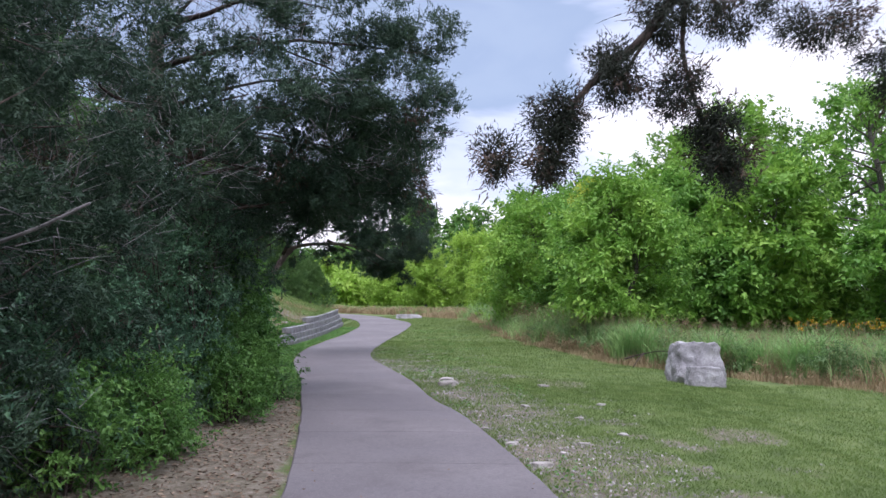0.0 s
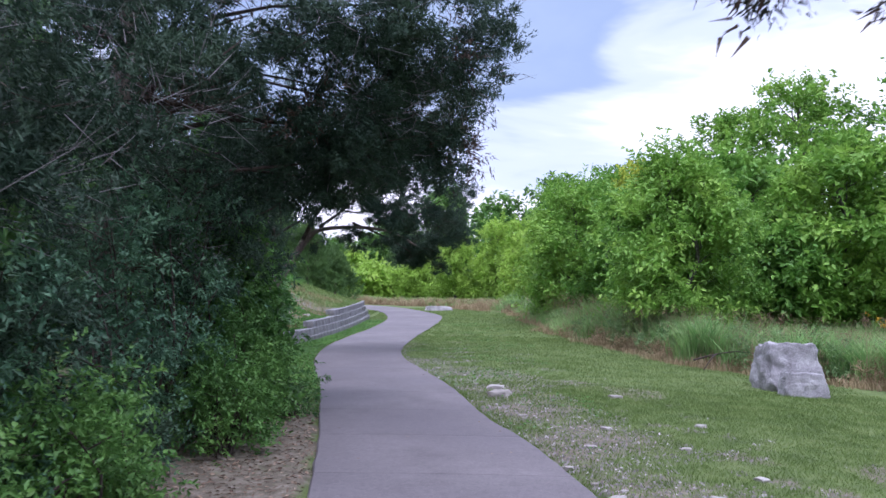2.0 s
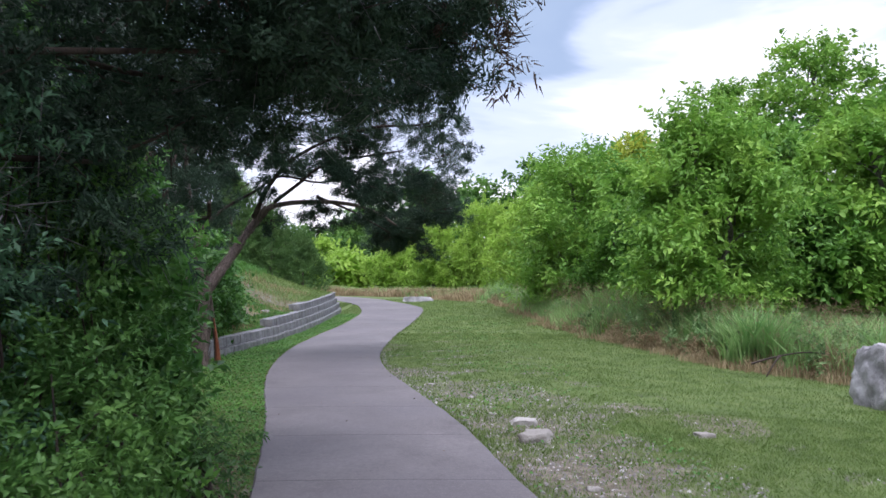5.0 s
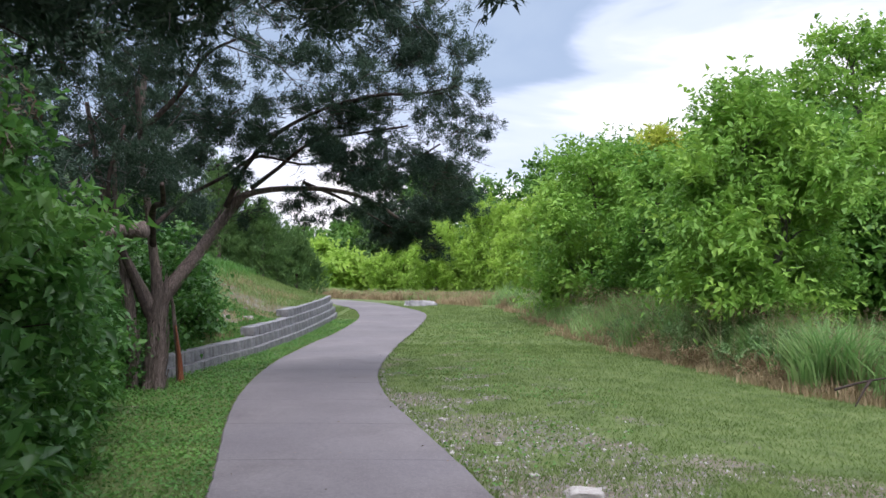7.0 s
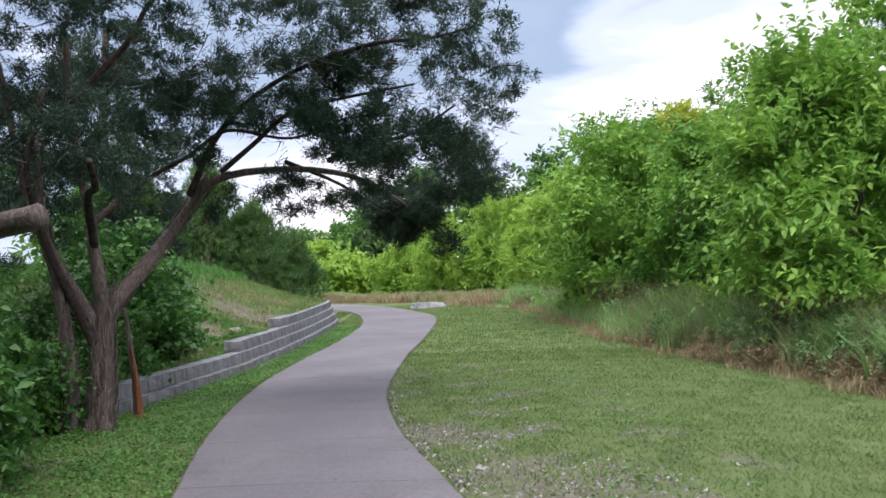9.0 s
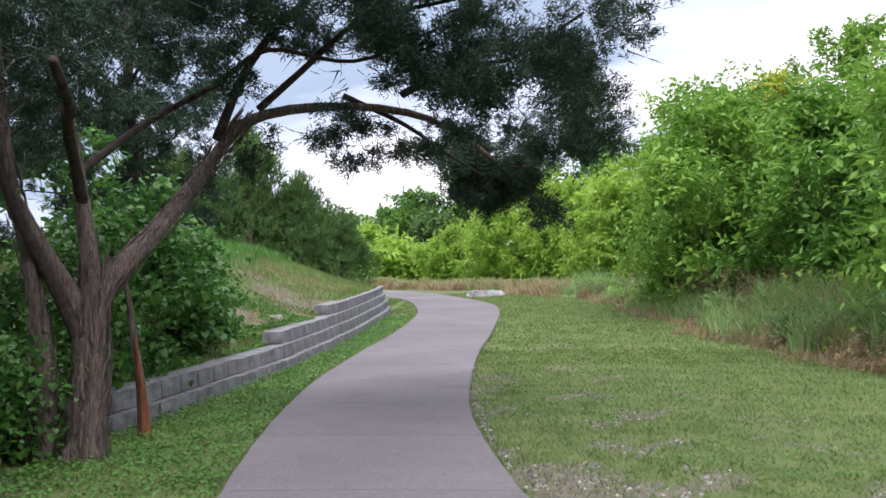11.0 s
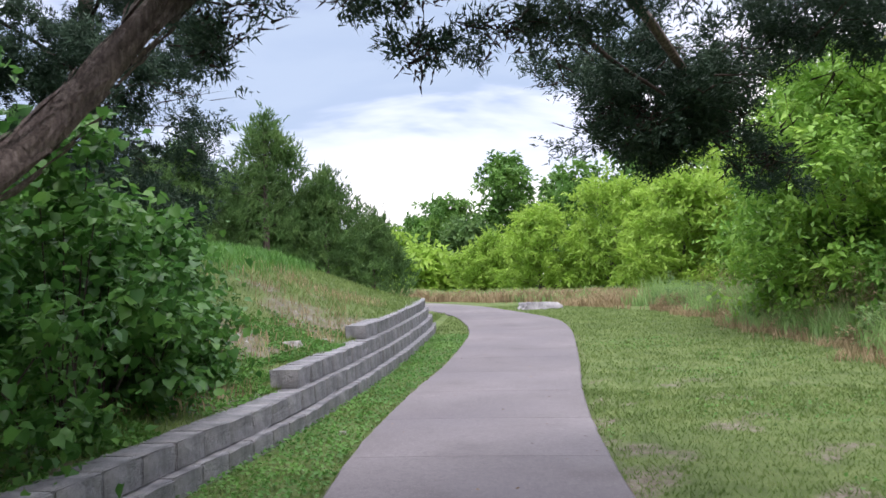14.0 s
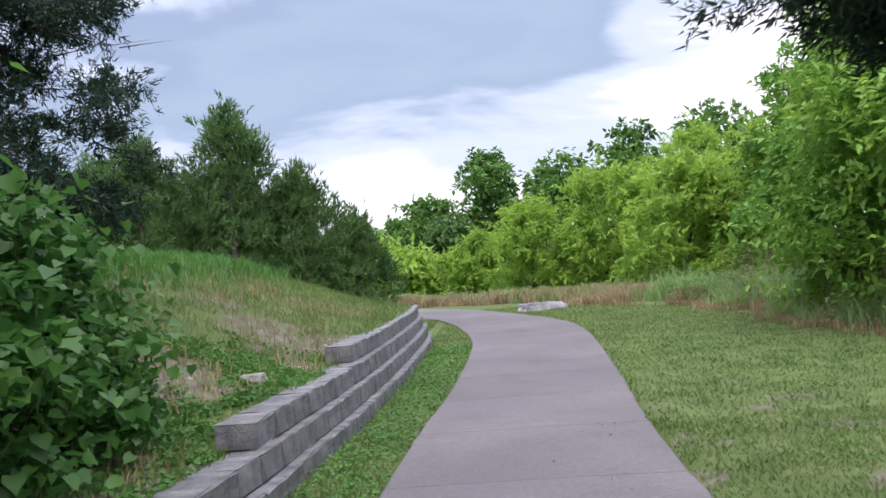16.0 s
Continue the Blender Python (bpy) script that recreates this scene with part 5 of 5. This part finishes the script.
xs, ys = scattered(70000, -12, -4.7, 22.6, 46, bank_keep, r)
p = np.stack([xs, ys, height(xs, ys) - 0.005], 1)
h = 0.05 + 0.07 * r.random(len(p))
xs2, ys2 = scattered(75000, -7.6, -5.0, 23, 32, lambda x, y: bank_keep(x, y) * (wall_x(y) - x < 2.6) * smooth(wavy(x, y, 0.5, 16), -0.2, 0.25), r)
p2 = np.stack([xs2, ys2, height(xs2, ys2) + 0.03 * r.random(len(xs2))], 1)
tagged(new("bank_grass", raw_mesh("bank_grass", *joined(needles(p, scatter_dirs(len(p), r) * [0.6, 0.6, 0] + [0, 0, 0.8], h, 0.014, r)), LAWN)), "rough short grass on the bank", "grass", kind="stuff")
tagged(new("bank_weeds", raw_mesh("bank_weeds", *leaves(p2, scatter_dirs(len(p2), r) * [1, 1, 0.3] + [0, 0, 0.2], 0.05, 0.036, r, 0.15), CLOVER)), "low leafy weeds on the bank above the wall", "weeds", kind="stuff")
xs, ys = scattered(5500, -9.5, -5.4, 26, 36, lambda x, y: (wall_x(y) - x > 0.5) * smooth(wavy(x, y, 0.8, 4.0), -0.3, 0.25) * (wall_x(y) - x < 3.6), r)
p = np.stack([xs, ys, height(xs, ys) - 0.01], 1)
tagged(new("bank_straw", raw_mesh("bank_straw", *blades(p, scatter_dirs(len(p), r) * [1, 1, 0], 0.06 + 0.16 * r.random(len(p)), 0.011, r), DRY)), "thin dry brown grass on the bare bank", "grass", kind="stuff")
# taller bright grass on the crest
xs, ys = scattered(21000, -13, -6.2, 31, 42, lambda x, y: smooth(wall_x(y) - x, 2.5, 4.0) * 1.0, r)
p = np.stack([xs, ys, height(xs, ys) - 0.02], 1)
lean = scatter_dirs(len(p), r) * [1, 1, 0]
tagged(new("crest_grass", raw_mesh("crest_grass", *blades(p, lean, 0.16 + 0.2 * r.random(len(p)), 0.016, r), CLOVER)), "longer bright green grass on the crest of the bank", "grass", kind="stuff")


def meadow(n, x0, x1, y0, y1, inner, outer, h0, h1, width, mat, name, label, patch=None, lean_by=1.0):
    """Tall grass beyond the mown edge, between inner and outer metres from it."""
    def keep(x, y):
        d = x - mown_x(y) + 0.45 * wavy(x, y, 1.0, 13) + 0.25 * wavy(x, y, 0.3, 14)
        k2 = smooth(d, inner - 0.15, inner + 0.25) * (1 - smooth(d, outer * 0.8, outer))
        return k2 * (1 if patch is None else patch(x, y))
    xs, ys = scattered(n, x0, x1, y0, y1, keep, r)
    p = np.stack([xs, ys, height(xs, ys) - 0.02], 1)
    lean = scatter_dirs(len(p), r) * [1, 1, 0] * lean_by
    hh = (h0 + (h1 - h0) * r.random(len(p))) * (0.8 + 0.3 * wavy(xs, ys, 1.3, 6)) * (0.45 + 0.55 * smooth(xs - mown_x(ys), -0.2, 1.3))
    return tagged(new(name, raw_mesh(name, *blades(p, lean, hh, width * (0.6 + 0.8 * r.random(len(p))), r), mat)), label, "grass", kind="stuff")


meadow(200000, 1.5, 13, 10, 50, -0.05, 1.5, 0.25, 0.6, 0.017, DRY, "dry_grass", "tan dried grass fringe along the mown edge", lambda x, y: 0.75 + 0.25 * smooth(wavy(x, y, 1.0, 7), -0.4, 0.3))
meadow(90000, 1.5, 14, 9, 50, 0.5, 3.4, 0.5, 1.2, 0.025, TALL, "tall_grass", "tall blue-green meadow grass", lambda x, y: 0.12 + 0.88 * smooth(wavy(x, y, 1.1, 8), -0.1, 0.35))
meadow(45000, 1.8, 7.5, 29, 48, 0.3, 4, 0.65, 1.4, 0.032, TALL, "tall_grass", "tall pale green grass before the elms", lambda x, y: 0.25 + 0.75 * smooth(wavy(x, y, 1.2, 15), -0.2, 0.3))
meadow(70000, 2.4, 10, 18, 40, 0.6, 3.4, 0.7, 1.7, 0.042, TALL, "broad_grass", "tall broad-bladed grass around the elms", lambda x, y: smooth(wavy(x, y, 0.8, 9), 0.15, 0.4))
meadow(60000, 5, 26, 10, 36, 1.8, 16, 0.45, 0.9, 0.036, TALL, "meadow_grass", "pale green meadow grass below the wood")
meadow(40000, 4, 26, 10, 36, 0.8, 14, 0.5, 0.85, 0.024, DRY, "meadow_straw", "dry straw patches in the meadow", lambda x, y: smooth(wavy(x, y, 1.6, 10), 0.1, 0.5))
meadow(70000, -9, 8, 42, 60, 0.0, 9, 0.4, 0.75, 0.03, DRY, "far_dry_grass", "rusty dried grass beyond the bend", lambda x, y: smooth(wavy(x, y, 1.5, 11), -0.35, 0.1))
meadow(40000, -14, 10, 46, 68, 1.5, 14, 0.35, 0.7, 0.035, TALL, "far_tall_grass", "pale tall grass beyond the bend")
meadow(70000, 1.8, 10, 17, 46, 0.5, 2.8, 0.6, 1.2, 0.014, DRY, "straw_grass", "tall tan straw standing among the green grass", lambda x, y: smooth(wavy(x, y, 0.9, 17), -0.1, 0.4))


meadow(60000, 3, 10, 19, 34, 0.7, 2.6, 1.0, 1.75, 0.034, REED, "reed_grass", "tall arching broad-bladed green grass before the elms", lambda x, y: smooth(wavy(x, y, 0.7, 23), -0.05, 0.3), 1.25)


def weed_patch(count, x0, x1, y0, y1, inner, outer, h0, h1, mat, name, label, leaf, seed):
    """Bushy weeds, each a few leafy stalks, in a band beyond the mown edge."""
    q = np.random.default_rng(seed)
    xs, ys = scattered(count, x0, x1, y0, y1, lambda x, y: smooth(x - mown_x(y), inner, inner + 0.2) * (1 - smooth(x - mown_x(y), outer - 0.3, outer)) * smooth(wavy(x, y, 0.9, seed), -0.35, 0.2), q)
    hs = (h0 + (h1 - h0) * q.random(len(xs))) * (0.5 + 0.5 * smooth(xs - mown_x(ys), 0, 1.2))
    bl = [(a, b, float(c) + d * 0.5, 0.16 + 0.2 * d, 0.16 + 0.2 * d, d * 0.5, 5) for a, b, c, d in zip(xs, ys, height(xs, ys), hs)]
    return tagged(new(name, raw_mesh(name, *leafy_crown(bl, q, 5, 7, leaf, leaf * 0.3, 0.26, 0.3, 0.35, 0.16, 0.9), mat)), label, "weeds", kind="stuff")


weed_patch(2600, 1.6, 11, 14, 46, 0.1, 1.6, 0.25, 0.6, DRY, "brown_weeds", "browned bushy weeds along the mown edge", 0.075, 31)
weed_patch(2600, 1.6, 12, 14, 46, 0.5, 3.2, 0.5, 1.15, WEED, "green_weeds", "grey-green bushy weeds in the tall grass", 0.11, 33)
# seed heads
xs, ys = scattered(7600, 2.2, 10, 17, 44, lambda x, y: (x - mown_x(y) > 0.4) * (x - mown_x(y) < 2.8) * 1.0, r)
p = np.stack([xs, ys, height(xs, ys) + 0.75 + 0.6 * r.random(len(xs))], 1)
q = np.repeat(p, 9, 0) + r.normal(size=(len(p) * 9, 3)) * [0.03, 0.03, 0.07]
tagged(new("seed_heads", raw_mesh("seed_heads", *joined(leaves(q, scatter_dirs(len(q), r) + [0, 0, 0.6], 0.045, 0.012, r), thin_twigs(p - [0, 0, 1.1], p, 0.003, r)), SEED)), "reddish-brown grass seed heads on thin stalks", "seed heads", kind="stuff")
xs, ys = scattered(260, 12, 15.5, 27, 30.5, lambda x, y: smooth(wavy(x, y, 0.9, 12), -0.2, 0.3), r)
p = np.stack([xs, ys, height(xs, ys) + 0.75 + 0.25 * r.random(len(xs))], 1)
tagged(new("yellow_flowers", raw_mesh("yellow_flowers", *joined(leaves(np.repeat(p, 4, 0), scatter_dirs(len(p) * 4, r), 0.07, 0.05, r)), FLOWER)), "yellow wildflowers in the meadow", "flowers", kind="stuff")

# fallen dark branch in the dry fringe
r = np.random.default_rng(501)
log = base("fallen_branch", 5.35, 22.3, float(height(5.35, 22.3)), "dark fallen branch lying in dry grass", "branch")
part("limb", raw_mesh("limb", *shift(tri(tube([(4.85, 22.0, 0.0), (5.25, 21.95, 0.12), (5.75, 21.8, 0.22), (6.2, 21.7, 0.18)], 0.022, 0.009, 7, 12, 0.1, 0, r)), log.location), BRANCH, True), log)
part("limb", raw_mesh("limb", *shift(tri(tube([(5.35, 21.93, 0.15), (5.2, 21.8, 0.05), (5.0, 21.7, -0.2)], 0.025, 0.012, 7, 10, 0.1, 0, r)), log.location), BRANCH, True), log)

# ---- the retaining wall: courses of split blocks, each set back from the one below ----
def wall_block(length, depth, tall, seed):
    r = np.random.default_rng(seed)
    bm = bmesh.new()
    bmesh.ops.create_cube(bm, size=1.0)
    for v in bm.verts:
        v.co = Vector((v.co.x * depth, v.co.y * length, v.co.z * tall))
    bmesh.ops.bevel(bm, geom=bm.edges[:], offset=0.008, segments=2, affect="EDGES")
    front = [f for f in bm.faces if f.normal.x > 0.9]
    bmesh.ops.subdivide_edges(bm, edges=[e_ for f in front for e_ in f.edges], cuts=1, use_grid_fill=True)
    for v in bm.verts:
        v.co += Vector(r.normal(size=3) * 0.004)
        if v.co.x > depth * 0.3:
            v.co.x += abs(r.normal()) * 0.006
    me = bpy.data.meshes.new("block")
    bm.to_mesh(me)
    bm.free()
    me.materials.append(BLOCK)
    return me


wall = tagged(new("retaining_wall"), "curved low retaining wall of split grey limestone blocks, stepping up in courses", "retaining wall", kind="structure")
WALL_LINE = curve_points(np.stack([WALL_X, WALL_Y], 1), 600)
run = np.concatenate([[0], np.cumsum(np.linalg.norm(np.diff(WALL_LINE, axis=0), axis=1))])
BLOCKS = [wall_block(0.444, 0.30, COURSE - 0.006, 600 + i) for i in range(6)]
r = np.random.default_rng(601)
for course, start in enumerate((22.3, 22.3, 28.0, 31.5)):
    s = float(np.interp(start, WALL_LINE[:, 1], run)) + 0.22 + (0.22 if course % 2 and start < 23 else 0)
    while s < run[-1] - 0.2:
        x, y = np.interp(s, run, WALL_LINE[:, 0]), np.interp(s, run, WALL_LINE[:, 1])
        x2, y2 = np.interp(s + 0.1, run, WALL_LINE[:, 0]), np.interp(s + 0.1, run, WALL_LINE[:, 1])
        b = child(new("block", BLOCKS[int(r.integers(6))]), wall)
        rise = math.degrees(math.atan2(float(path_z(y2) - path_z(y)), 0.1))
        b.matrix_local = pose(x - 0.15 - course * 0.09 + r.normal() * 0.004, y, float(path_z(y)) + (course + 0.5) * COURSE - 0.03, rise, r.normal() * 0.4, math.degrees(math.atan2(-(x2 - x), y2 - y)) + r.normal() * 0.6)
        s += 0.4445

# ---- the concrete path, slab by slab ----
path = tagged(new("path"), "winding pinkish-grey concrete footpath with cut joints", "path", kind="structure")
JOINTS = [28.1 + 1.83 * i for i in range(-21, 17)]


def slab(y0, y1):
    n, m = 9, 7
    v, f = [], []
    ys = np.linspace(y0 + 0.003, y1 - 0.003, n)
    for yy in ys:
        a, b = float(path_left(yy)), float(path_right(yy))
        slope = float(path_left(yy + 0.1) - path_left(yy - 0.1)) / 0.2
        zt = float(path_z(yy)) + 0.018
        jag = 0.012 * float(wavy(yy, 3.0, 0.25)), 0.012 * float(wavy(yy, 9.0, 0.25))
        cross = [(a - jag[0], -0.10), (a - jag[0], -0.018), (a + 0.018 - jag[0], 0)] + [(a + (b - a) * q / (m + 1), 0.008 * math.sin(math.pi * q / (m + 1))) for q in range(1, m + 1)] + [(b - 0.018 + jag[1], 0), (b + jag[1], -0.018), (b + jag[1], -0.10)]
        for xx, dz in cross:
            # joints are cut square to the path
            v.append((xx, yy - (xx - (a + b) / 2) * slope * 0.0, zt + dz))
    w = m + 6
    for i in range(n - 1):
        for j in range(w - 1):
            f.append((i * w + j, i * w + j + 1, (i + 1) * w + j + 1, (i + 1) * w + j))
    c = np.array(v, float)
    me = raw_mesh("slab", c, f, CONCRETE, False)
    me.polygons.foreach_set("use_smooth", np.zeros(len(me.polygons), bool))
    # the cut ends
    bm = bmesh.new()
    bm.from_mesh(me)
    bm.verts.ensure_lookup_table()
    bm.faces.new([bm.verts[j] for j in range(w)])
    bm.faces.new([bm.verts[(n - 1) * w + j] for j in reversed(range(w))])
    bmesh.ops.recalc_face_normals(bm, faces=bm.faces[:])
    for fc in bm.faces:
        fc.smooth = False
    bm.to_mesh(me)
    bm.free()
    return me


for y0, y1 in zip(JOINTS, JOINTS[1:]):
    if y1 < 57.5:
        part("slab", slab(y0, y1), path)
ys = np.linspace(-10, 57, 140)
bed = np.concatenate([np.stack([path_left(ys) + 0.03, ys, path_z(ys) + 0.0145], 1), np.stack([path_right(ys) - 0.03, ys, path_z(ys) + 0.0145], 1)])
bed_f = [(i, i + 140, i + 141, i + 1) for i in range(139)]
part("joint_bed", raw_mesh("joint_bed", bed, bed_f, JOINT), path)
